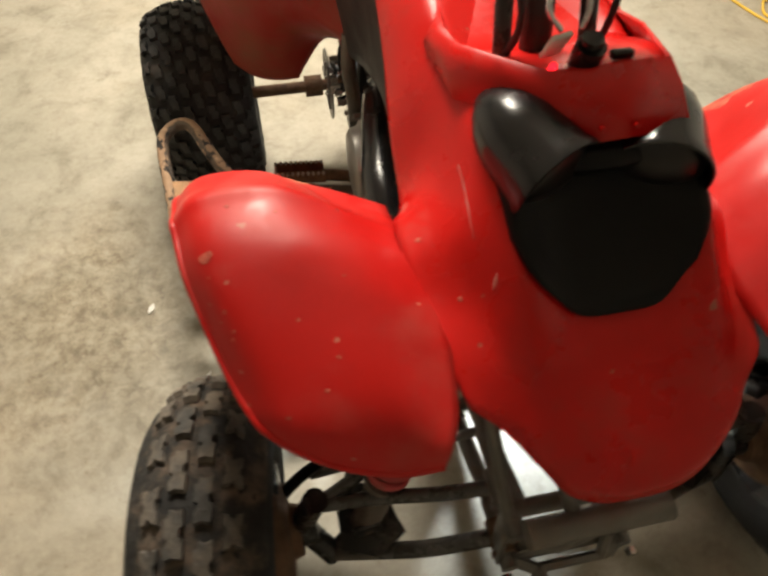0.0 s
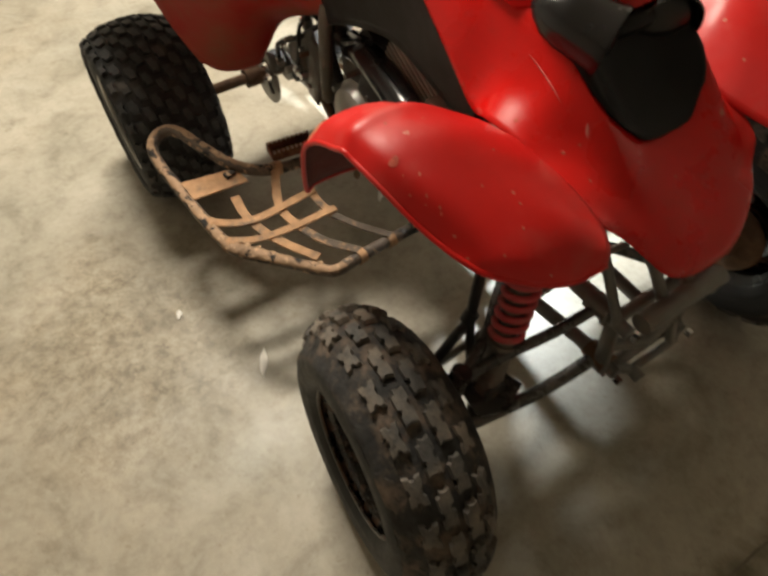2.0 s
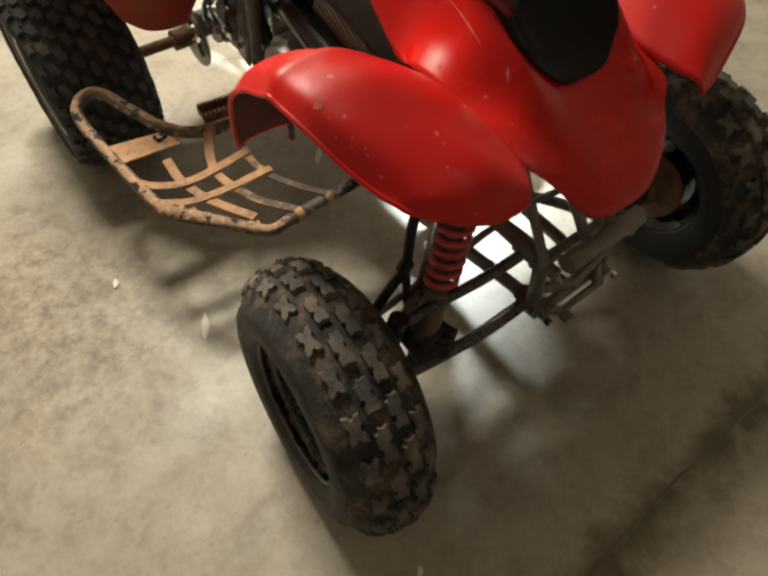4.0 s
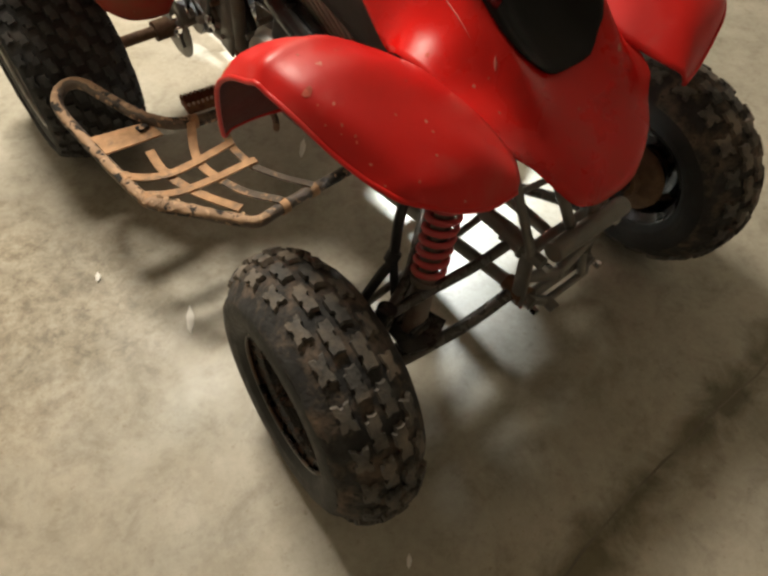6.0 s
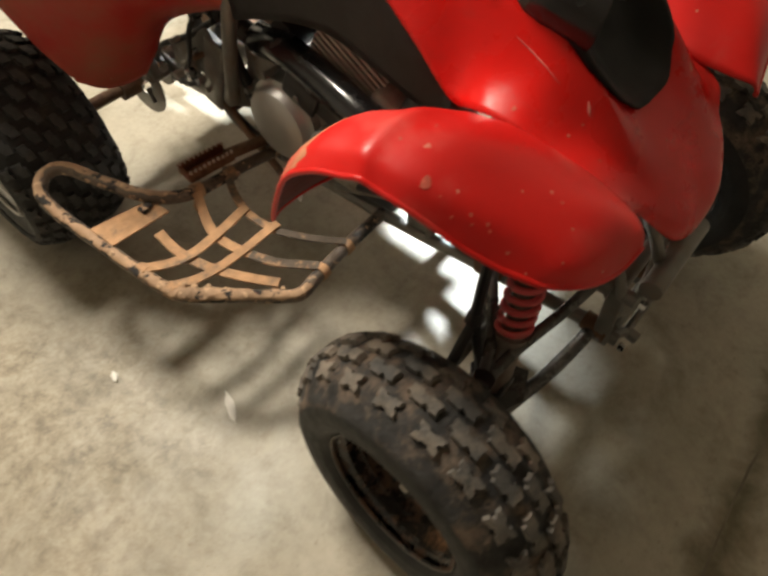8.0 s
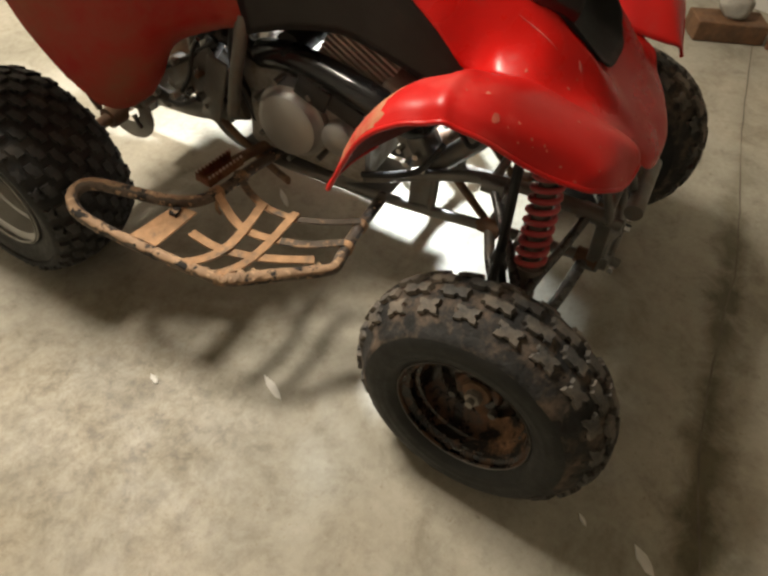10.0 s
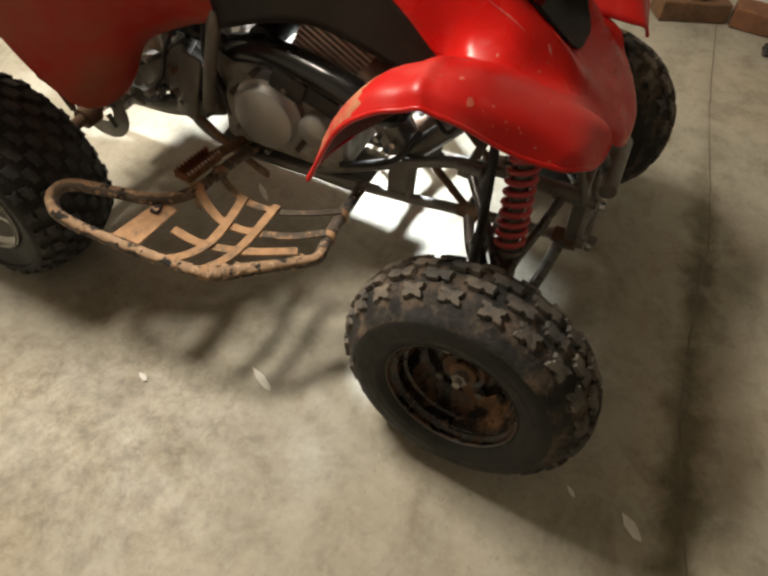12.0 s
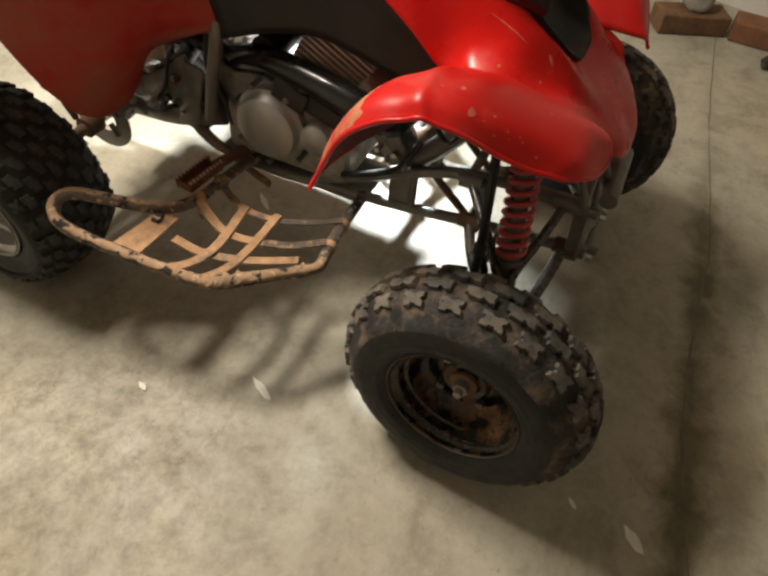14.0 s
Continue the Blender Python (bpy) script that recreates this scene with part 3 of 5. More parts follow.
FENDER = [
    [(-0.215, -0.098, 0.69), (-0.262, -0.094, 0.684), (-0.315, -0.084, 0.7), (-0.362, -0.066, 0.722), (-0.395, -0.04, 0.734)],
    [(-0.205, -0.085, 0.712), (-0.26, -0.075, 0.724), (-0.318, -0.064, 0.738), (-0.37, -0.048, 0.748), (-0.408, -0.02, 0.742)],
    [(-0.19, -0.045, 0.722), (-0.255, -0.035, 0.757), (-0.32, -0.022, 0.77), (-0.38, -0.012, 0.77), (-0.421, 0.01, 0.75)],
    [(-0.18, 0.04, 0.732), (-0.25, 0.045, 0.778), (-0.33, 0.05, 0.8), (-0.402, 0.052, 0.8), (-0.438, 0.06, 0.768)],
    [(-0.185, 0.12, 0.744), (-0.26, 0.125, 0.8), (-0.35, 0.128, 0.826), (-0.425, 0.126, 0.824), (-0.457, 0.125, 0.798)],
    [(-0.19, 0.188, 0.738), (-0.265, 0.194, 0.79), (-0.35, 0.212, 0.832), (-0.435, 0.21, 0.834), (-0.468, 0.195, 0.812)],
    [(-0.2, 0.245, 0.715), (-0.28, 0.262, 0.748), (-0.355, 0.292, 0.785), (-0.435, 0.295, 0.79), (-0.472, 0.275, 0.776)],
    [(-0.205, 0.29, 0.7), (-0.285, 0.335, 0.705), (-0.36, 0.355, 0.71), (-0.432, 0.358, 0.71), (-0.466, 0.34, 0.71)],
    [(-0.21, 0.33, 0.6), (-0.29, 0.385, 0.575), (-0.36, 0.405, 0.572), (-0.42, 0.412, 0.566), (-0.442, 0.408, 0.562)],
]

# the crest of the fender is a soft crease
FENDER[5:6] = [[tuple(Vector(a).lerp(Vector(b), 0.7)) for a, b in zip(FENDER[4], FENDER[5])], FENDER[5],
               [tuple(Vector(a).lerp(Vector(b), 0.33)) for a, b in zip(FENDER[5], FENDER[6])]]


def shell(name, rows, top, under, label):
    """A moulded sheet with a clean upper face and a darkened, muddy lower one."""
    ob = part(name, sheet(rows, 6), top, bike, label, sharp=0)
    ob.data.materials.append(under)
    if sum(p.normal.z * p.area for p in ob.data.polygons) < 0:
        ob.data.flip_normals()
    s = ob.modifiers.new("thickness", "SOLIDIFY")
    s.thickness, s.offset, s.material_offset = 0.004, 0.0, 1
    return ob


def on_rows(rows, u, v):
    """A place on a sheet: u along a row, v from row to row, both in control points."""
    def run(p, t):
        i = min(int(t), len(p) - 2)
        f = t - i
        a, b, c, d = Vector(p[i - 1] if i else p[0]), Vector(p[i]), Vector(p[i + 1]), Vector(p[min(i + 2, len(p) - 1)])
        if i == 0:
            a = 2 * b - c
        if i + 2 >= len(p):
            d = 2 * c - b
        return 0.5 * (2 * b + (c - a) * f + (2 * a - 5 * b + 4 * c - d) * f * f + (3 * b - a - 3 * c + d) * f ** 3)
    return run([run(r, u) for r in rows], v)


def face_up(rows, u, v):
    d = on_rows(rows, u, v)
    n = (on_rows(rows, u + 0.05, v) - d).cross(on_rows(rows, u, v + 0.05) - d).normalized()
    return n if n.z > 0 else -n


RIGHT_FENDER = FENDER
for side in (-1, 1):
    # the far fender is raised and set back outward to fit the camera's view
    FENDER = RIGHT_FENDER if side < 0 else [[(x, y + 0.02 * min(1, (abs(x) - 0.18) / 0.15), z + 0.03 * min(1, (abs(x) - 0.18) / 0.15)) for x, y, z in r] for r in RIGHT_FENDER]
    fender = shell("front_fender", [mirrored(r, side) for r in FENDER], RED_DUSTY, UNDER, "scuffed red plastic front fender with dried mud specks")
    edge = [Vector(q) for q in [mirrored(r, side)[-1] for r in FENDER]]
    lip = tube([mirrored([FENDER[0][0]], side)[0]] + mirrored(FENDER[0][1:], side) + edge[1:] + mirrored(FENDER[-1][-2:0:-1], side), 0.0045, None, 8, 6)
    part("rolled_edge", lip, RED_DUSTY, fender, "rounded moulded fender edge", sharp=0)
    if side > 0:
        # added baffle that keeps the work lamp off the floor ahead
        flap = block((0.18, 0.005, 0.17), pose(0.355, 0.375, 0.495, -8))
        part("light_baffle", flap, BLACK, fender, "black baffle added to block the work lamp", smooth=False, bevel=0.002)
    # dried mud along the rear fold
    band, rows = bmesh.new(), []
    for i in range(56):
        u = 0.25 + 3.6 * i / 55
        lo = 8.0 + 0.4 * noise.noise(Vector((u * 3.1, 0, 0))) + 0.1 * abs(u - 2.4) ** 1.5 + 0.7 * max(0.0, 1.9 - u)
        hi = 9.6 + 0.35 * noise.noise(Vector((u * 4.3, 4, 0)))
        row = []
        for k in range(7):
            v = lo + (hi - lo) * k / 6
            q = on_rows([mirrored(r, side) for r in FENDER], u, v)
            lift = (0.0012 + 0.0006 * noise.noise(q * 90)) * (-0.8 if k in (0, 6) or i in (0, 55) else 1)
            row.append(band.verts.new(q + face_up([mirrored(r, side) for r in FENDER], u, v) * (lift + 0.0016)))
        rows.append(row)
    for a, c in zip(rows, rows[1:]):
        for k in range(6):
            band.faces.new((a[k], a[k + 1], c[k + 1], c[k]))
    part("mud_band", band, FENDER_MUD, fender, "thin tan dried mud smeared over the fold", sharp=0)

FENDER = RIGHT_FENDER
REAR_FENDER = [
    [(-0.262, 1.03, 0.445), (-0.31, 1.035, 0.442), (-0.365, 1.04, 0.455), (-0.412, 1.05, 0.49)],
    [(-0.243, 1.0, 0.5), (-0.315, 0.995, 0.515), (-0.385, 1.02, 0.545), (-0.445, 1.085, 0.575)],
    [(-0.2, 0.978, 0.57), (-0.29, 0.92, 0.635), (-0.385, 0.965, 0.67), (-0.475, 1.11, 0.68)],
    [(-0.165, 0.865, 0.625), (-0.28, 0.885, 0.695), (-0.39, 0.965, 0.735), (-0.49, 1.115, 0.745)],
    [(-0.15, 0.775, 0.66), (-0.28, 0.885, 0.75), (-0.4, 0.975, 0.785), (-0.51, 1.12, 0.795)],
    [(-0.19, 0.85, 0.79), (-0.3, 0.97, 0.84), (-0.43, 1.08, 0.86), (-0.55, 1.2, 0.85)],
    [(-0.19, 1.12, 0.835), (-0.31, 1.2, 0.87), (-0.45, 1.28, 0.88), (-0.58, 1.33, 0.86)],
    [(-0.18, 1.42, 0.84), (-0.31, 1.46, 0.87), (-0.45, 1.48, 0.86), (-0.585, 1.48, 0.82)],
]
for side in (-1, 1):
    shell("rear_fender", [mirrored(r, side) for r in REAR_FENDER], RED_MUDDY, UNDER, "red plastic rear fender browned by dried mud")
part("rear_cover", sheet([[(-0.19, 1.1, 0.832), (0, 1.1, 0.84), (0.19, 1.1, 0.832)], [(-0.18, 1.3, 0.84), (0, 1.3, 0.86), (0.18, 1.3, 0.84)], [(-0.17, 1.46, 0.83), (0, 1.47, 0.84), (0.17, 1.46, 0.83)]]),
     RED_MUDDY, bike, sharp=0, thick=0.004)

# seat and black side panels
part("seat", sheet([
    [(-0.15, 0.54, 0.925), (-0.13, 0.53, 0.965), (0, 0.52, 0.985), (0.13, 0.53, 0.965), (0.15, 0.54, 0.925)],
    [(-0.18, 0.66, 0.865), (-0.15, 0.66, 0.925), (0, 0.66, 0.95), (0.15, 0.66, 0.925), (0.18, 0.66, 0.865)],
    [(-0.195, 0.82, 0.79), (-0.165, 0.83, 0.865), (0, 0.84, 0.89), (0.165, 0.83, 0.865), (0.195, 0.82, 0.79)],
    [(-0.195, 1.0, 0.8), (-0.165, 1.0, 0.87), (0, 1.0, 0.89), (0.165, 1.0, 0.87), (0.195, 1.0, 0.8)],
    [(-0.17, 1.2, 0.83), (-0.145, 1.2, 0.89), (0, 1.2, 0.91), (0.145, 1.2, 0.89), (0.17, 1.2, 0.83)],
]), SEAT, bike, "smooth black vinyl seat", sharp=0, thick=0.01)
for side in (-1, 1):
    part("side_panel", sheet([mirrored(r, side) for r in (
        [(-0.18, 0.262, 0.735), (-0.181, 0.33, 0.79), (-0.17, 0.42, 0.845), (-0.166, 0.52, 0.9), (-0.18, 0.66, 0.868), (-0.196, 0.82, 0.79)],
        [(-0.172, 0.265, 0.712), (-0.165, 0.345, 0.745), (-0.16, 0.44, 0.785), (-0.16, 0.54, 0.81), (-0.17, 0.67, 0.785), (-0.185, 0.8, 0.735)],
        [(-0.155, 0.285, 0.655), (-0.15, 0.36, 0.662), (-0.15, 0.46, 0.686), (-0.15, 0.56, 0.699), (-0.157, 0.68, 0.675), (-0.168, 0.79, 0.635)])]),
        BLACK, bike, "matt black plastic side panel", sharp=0, thick=0.004)

# dash console with its open deck
DASH = [
    [(0.104, 0.47, 0.938), (0.116, 0.36, 0.922), (0.118, 0.3, 0.935), (0.094, 0.2, 0.953), (-0.034, 0.197, 0.95), (-0.085, 0.25, 0.946), (-0.114, 0.3, 0.935), (-0.112, 0.36, 0.922), (-0.104, 0.47, 0.938)],
    [(0.113, 0.47, 0.93), (0.126, 0.36, 0.912), (0.124, 0.3, 0.918), (0.1, 0.174, 0.936), (-0.026, 0.175, 0.933), (-0.088, 0.243, 0.925), (-0.122, 0.3, 0.918), (-0.126, 0.36, 0.912), (-0.113, 0.47, 0.93)],
    [(0.125, 0.47, 0.915), (0.136, 0.35, 0.9), (0.124, 0.26, 0.888), (0.108, 0.142, 0.9), (-0.006, 0.138, 0.9), (-0.078, 0.212, 0.897), (-0.124, 0.26, 0.888), (-0.136, 0.35, 0.9), (-0.125, 0.47, 0.915)],
]
dash_bm = bmesh.new()
dash_rows = [[dash_bm.verts.new(q) for q in r] for r in DASH]
for a, c in zip(dash_rows, dash_rows[1:]):
    for k in range(len(a) - 1):
        dash_bm.faces.new((a[k], a[k + 1], c[k + 1], c[k]))
bmesh.ops.bevel(dash_bm, geom=[ed for ed in dash_bm.edges if not ed.is_boundary and ed.calc_face_angle(0) > 0.2], offset=0.006, segments=3, affect="EDGES")
part("dash_console", dash_bm, RED, bike, "red plastic dash console around the steering stem", sharp=0, thick=0.005)
deck = sheet([[(-0.03, 0.2, 0.947), (0.03, 0.201, 0.948), (0.09, 0.202, 0.949)], [(-0.096, 0.262, 0.932), (0, 0.262, 0.925), (0.107, 0.262, 0.934)],
              [(-0.106, 0.345, 0.905), (0, 0.345, 0.9), (0.106, 0.345, 0.905)], [(-0.1, 0.47, 0.92), (0, 0.47, 0.93), (0.1, 0.47, 0.92)]])
part("dash_deck", deck, RED, bike, sharp=0, thick=0.003)
for x in (0.004, 0.043):
    part("dash_bolt", rod((x, 0.15, 0.91), (x, 0.1405, 0.9135), 0.0032, None, 10), RED, bike)
key = rod((0.006, 0.222, 0.94), (0.006, 0.215, 0.968), 0.017, None, 18)
rod((0.006, 0.2165, 0.968), (0.006, 0.2155, 0.976), 0.013, key, 14)
part("ignition_switch", key, GLOSS, bike, "round black ignition switch")
part("pilot_lamp", rod((-0.034, 0.215, 0.94), (-0.034, 0.212, 0.951), 0.006, None, 12, 0.004), PILOT, bike, "glowing red pilot lamp")
part("rocker_switch", block((0.026, 0.012, 0.01), pose(0.05, 0.222, 0.949, -12)), GLOSS, bike, bevel=0.003)
part("key_tag", block((0.026, 0.006, 0.034), pose(-0.026, 0.232, 0.962, 25, 0, 15)), PAPER, bike, "worn pale key tag", bevel=0.002)
part("key_ring", tube([(-0.03, 0.22, 0.985), (-0.045, 0.23, 1.005), (-0.035, 0.24, 1.03), (-0.01, 0.24, 1.03), (0.0, 0.23, 1.005), (-0.008, 0.22, 0.985)], 0.003, None, 8), CHROME, bike)

# steering stem, clamp and handlebar
part("steering_stem", rod((-0.005, 0.31, 0.86), (-0.005, 0.4, 1.19), 0.02), ARM, bike, "black steel steering stem")
part("stem_brace", rod((-0.06, 0.285, 0.88), (-0.05, 0.39, 1.17), 0.011), ARM, bike)
part("stem_brace", rod((0.05, 0.285, 0.88), (0.045, 0.39, 1.17), 0.011), ARM, bike)
part("bar_clamp", block((0.15, 0.045, 0.035), pose(-0.005, 0.395, 1.175, -15)), ARM, bike, bevel=0.005)
part("handlebar", tube([(-0.38, 0.52, 1.29), (-0.26, 0.46, 1.28), (-0.13, 0.4, 1.2), (0, 0.4, 1.19), (0.13, 0.4, 1.2), (0.26, 0.46, 1.28), (0.38, 0.52, 1.29)], 0.011), ARM, bike)
for side in (-1, 1):
    part("handlebar_grip", rod((0.27 * side, 0.465, 1.281), (0.39 * side, 0.525, 1.291), 0.017), SEAT, bike)
    part("control_cable", tube([(0.09 * side, 0.42, 1.19), (0.08 * side, 0.32, 1.1), (0.055 * side, 0.27, 0.98), (0.06 * side, 0.3, 0.9)], 0.0045, None, 8), BLACK, bike)

# headlight mask: black pocket let into the nose, two hooded lamps
def cowl_at(u, v):
    """A place on the cowl: u in control columns from the centre (left below zero), v in rows."""
    def run(p, t):
        i = min(int(t), len(p) - 2)
        f = t - i
        a, b, c, d = (Vector(p[max(i - 1, 0)]), Vector(p[i]), Vector(p[i + 1]), Vector(p[min(i + 2, len(p) - 1)]))
        return 0.5 * (2 * b + (c - a) * f + (2 * a - 5 * b + 4 * c - d) * f * f + (3 * b - a - 3 * c + d) * f ** 3)
    return run([run(r, u + 5) for r in cowl_rows], v)


POCKET = surface("dark_mask_plastic", (0.006, 0.006, 0.006), 0.5, vary=0.2, specks=(0.08, 0.07, 0.06), speck_scale=60, speck_at=0.82, bump=0.05)
POCKET.node_tree.nodes["Principled BSDF"].inputs["Specular IOR Level"].default_value = 0.2
pocket = bmesh.new()
grid = []
for i in range(13):
    r = i / 12
    v = 2.95 + 2.2 * r
    wide = (2.72 + 0.12 * max(0, r - 0.55) / 0.45) * min(1.0, 0.5 + 0.9 * r ** 0.55)
    row = []
    for k in range(17):
        s = k / 8 - 1
        p = cowl_at(wide * s, v + 0.3 * max(0, 1 - r * 3) * s ** 4)
        row.append(pocket.verts.new(p + Vector((0, -0.006, 0.006)) * (0.5 if abs(s) > 0.99 else 1)))
    grid.append(row)
for a, b in zip(grid, grid[1:]):
    for k in range(16):
        pocket.faces.new((a[k], a[k + 1], b[k + 1], b[k]))
part("headlight_pocket", pocket, POCKET, bike, "glossy black headlight mask", sharp=0, thick=0.004)
def raked(profile, seg, m, length):
    """A turned form whose front is cut back at the top."""
    bm = turned(profile, seg)
    for v in bm.verts:
        w = max(0.0, min(1.0, (v.co.x - 0.035) / (length - 0.035)))
        v.co.x -= w * v.co.z * (0.16 if v.co.z > 0 else 0.0)
    bmesh.ops.transform(bm, matrix=m, verts=bm.verts)
    return bm


for side in (-1, 1):
    low = 0.009 if side > 0 else 0.0
    tail, nose = Vector((0.018 + 0.112 * side, 0.25, 0.9 - low)), Vector((0.021 + 0.063 * side, 0.138, 0.858 - low))
    ax = (nose - tail).normalized()
    m = Matrix.Translation(tail) @ ax.to_track_quat("X", "Z").to_matrix().to_4x4()
    length = (nose - tail).length
    prof = [(0.0, 0.002), (0.004, 0.014), (0.018, 0.028), (0.04, 0.042), (0.07, 0.051), (length - 0.004, 0.0575), (length + 0.006, 0.0605), (length + 0.012, 0.0605), (length + 0.0125, 0.0575), (length + 0.004, 0.0555)]
    hood = part("headlight_hood", raked(prof, 40, m @ Matrix.Diagonal((1, 1.05, 1.0, 1)), length), GLOSS, bike, "glossy black hooded lamp housing", sharp=60)
    bowl = raked([(length + 0.004, 0.0555), (length - 0.02, 0.052), (length - 0.05, 0.044), (length - 0.056, 0.002)], 32, m @ Matrix.Diagonal((1, 1.05, 1.0, 1)), length)
    part("lamp_bowl", bowl, POCKET, hood, "dark lamp recess", sharp=40)
    lens = raked([(length - 0.012, 0.0535), (length - 0.002, 0.051), (length + 0.006, 0.04), (length + 0.011, 0.022), (length + 0.0125, 0.0)], 36, m @ Matrix.Diagonal((1, 1.05, 1.0, 1)), length)
    part("lens", lens, LENS, hood, "smoked dark headlight lens", sharp=0)
part("mask_bridge", tube([(-0.05, 0.165, 0.868), (0.016, 0.155, 0.87), (0.085, 0.165, 0.868)], 0.026, None, 12, 6, 0.8), POCKET, bike, "matt black bridge between the lamps")


# frame
def pair(name, points, r, material=STEEL, label="", n=5):
    for side in (-1, 1):
        part(name, tube(mirrored(points, side), r, None, 12, n), material, bike, label)


pair("lower_rail", [(-0.075, -0.125, 0.318), (-0.085, -0.06, 0.318), (-0.1, 0.15, 0.305), (-0.1, 0.36, 0.272), (-0.1, 0.56, 0.252), (-0.1, 0.78, 0.238), (-0.11, 0.93, 0.275), (-0.12, 0.99, 0.4), (-0.125, 1.0, 0.6)], 0.0145, STEEL, "grey steel lower frame tube")
pair("upper_rail", [(-0.085, -0.09, 0.455), (-0.095, 0.0, 0.46), (-0.1, 0.17, 0.447), (-0.1, 0.3, 0.402), (-0.1, 0.45, 0.328), (-0.1, 0.6, 0.256)], 0.0145, STEEL, "grey steel upper frame tube")
pair("frame_strut", [(-0.1, 0.15, 0.31), (-0.1, 0.26, 0.41)], 0.01, RUST, "", 1)
pair("frame_strut", [(-0.1, 0.31, 0.28), (-0.1, 0.31, 0.395)], 0.011, STEEL, "", 1)
pair("down_tube", [(-0.06, 0.335, 0.39), (-0.065, 0.245, 0.5), (-0.07, 0.16, 0.62), (-0.07, 0.13, 0.7)], 0.027, STEEL, "grey steel down tube")
pair("nose_stay", [(-0.105, -0.1, 0.455), (-0.11, -0.09, 0.49), (-0.132, -0.035, 0.62), (-0.14, -0.01, 0.68)], 0.0095, STEEL, "grey steel nose stay")
pair("seat_stay", [(-0.12, 0.99, 0.56), (-0.12, 0.8, 0.66), (-0.1, 0.55, 0.74), (-0.07, 0.3, 0.78)], 0.014)
for side in (-1, 1):
    part("frame_gusset", block((0.006, 0.06, 0.11), pose(-0.1 * -side, 0.345, 0.325)), STEEL, bike, bevel=0.003)
for y, z, r in ((-0.115, 0.318, 0.013), (-0.09, 0.455, 0.013), (0.15, 0.31, 0.012), (0.17, 0.447, 0.012), (0.56, 0.252, 0.012), (0.95, 0.3, 0.014)):
    part("cross_tube", rod((-0.1, y, z), (0.1, y, z), r), STEEL, bike)
part("cross_tube", rod((-0.1, -0.137, 0.498), (0.1, -0.137, 0.498), 0.02), STEEL, bike)
pair("nose_brace", [(-0.03, -0.12, 0.5), (-0.05, -0.09, 0.57), (-0.075, -0.04, 0.66)], 0.011)
for side in (-1, 1):
    part("pivot_plate", block((0.01, 0.032, 0.17), pose(0.103 * side, -0.1, 0.388, -6)), STEEL, bike, bevel=0.003)
    part("pivot_tube", rod((0.1 * side, -0.128, 0.456), (0.1 * side, 0.03, 0.456), 0.0135), STEEL, bike)
    part("pivot_tube", rod((0.092 * side, -0.138, 0.324), (0.092 * side, -0.03, 0.322), 0.0135), STEEL, bike)
    for y, z in ((-0.134, 0.456), (-0.144, 0.324)):
        part("pivot_bolt", rod((0.1 * side, y, z), (0.1 * side, y - 0.012, z), 0.009, None, 6), CHROME, bike, smooth=False, sharp=0)
# bracket in front of the lower pivots: two cheeks, a lower bar and a hooked end
bracket = bmesh.new()
rod((-0.1, -0.118, 0.33), (-0.048, -0.14, 0.305), 0.011, bracket, 8)
rod((0.1, -0.118, 0.33), (0.066, -0.142, 0.312), 0.011, bracket, 8)
rod((-0.05, -0.14, 0.304), (0.068, -0.142, 0.312), 0.0085, bracket, 8)
rod((-0.02, -0.128, 0.37), (-0.1, -0.1, 0.385), 0.013, bracket, 10)
rod((-0.03, -0.128, 0.37), (0.1, -0.11, 0.385), 0.013, bracket, 10)
rod((0.058, -0.142, 0.31), (0.058, -0.125, 0.375), 0.009, bracket, 8)
rod((-0.045, -0.14, 0.305), (-0.045, -0.165, 0.3), 0.013, bracket, 10)
part("front_bracket", bracket, STEEL, bike, "angular grey steel bracket between the lower arms", sharp=40)

SHOCK = surface("grimy_shock_body", (0.2, 0.165, 0.14), 0.6, metal=0.1, vary=0.3, scale=14, dirt=(0.1, 0.05, 0.04), dirt_from=0.5, dirt_to=0.75, dirt_scale=14, bump=0.4)
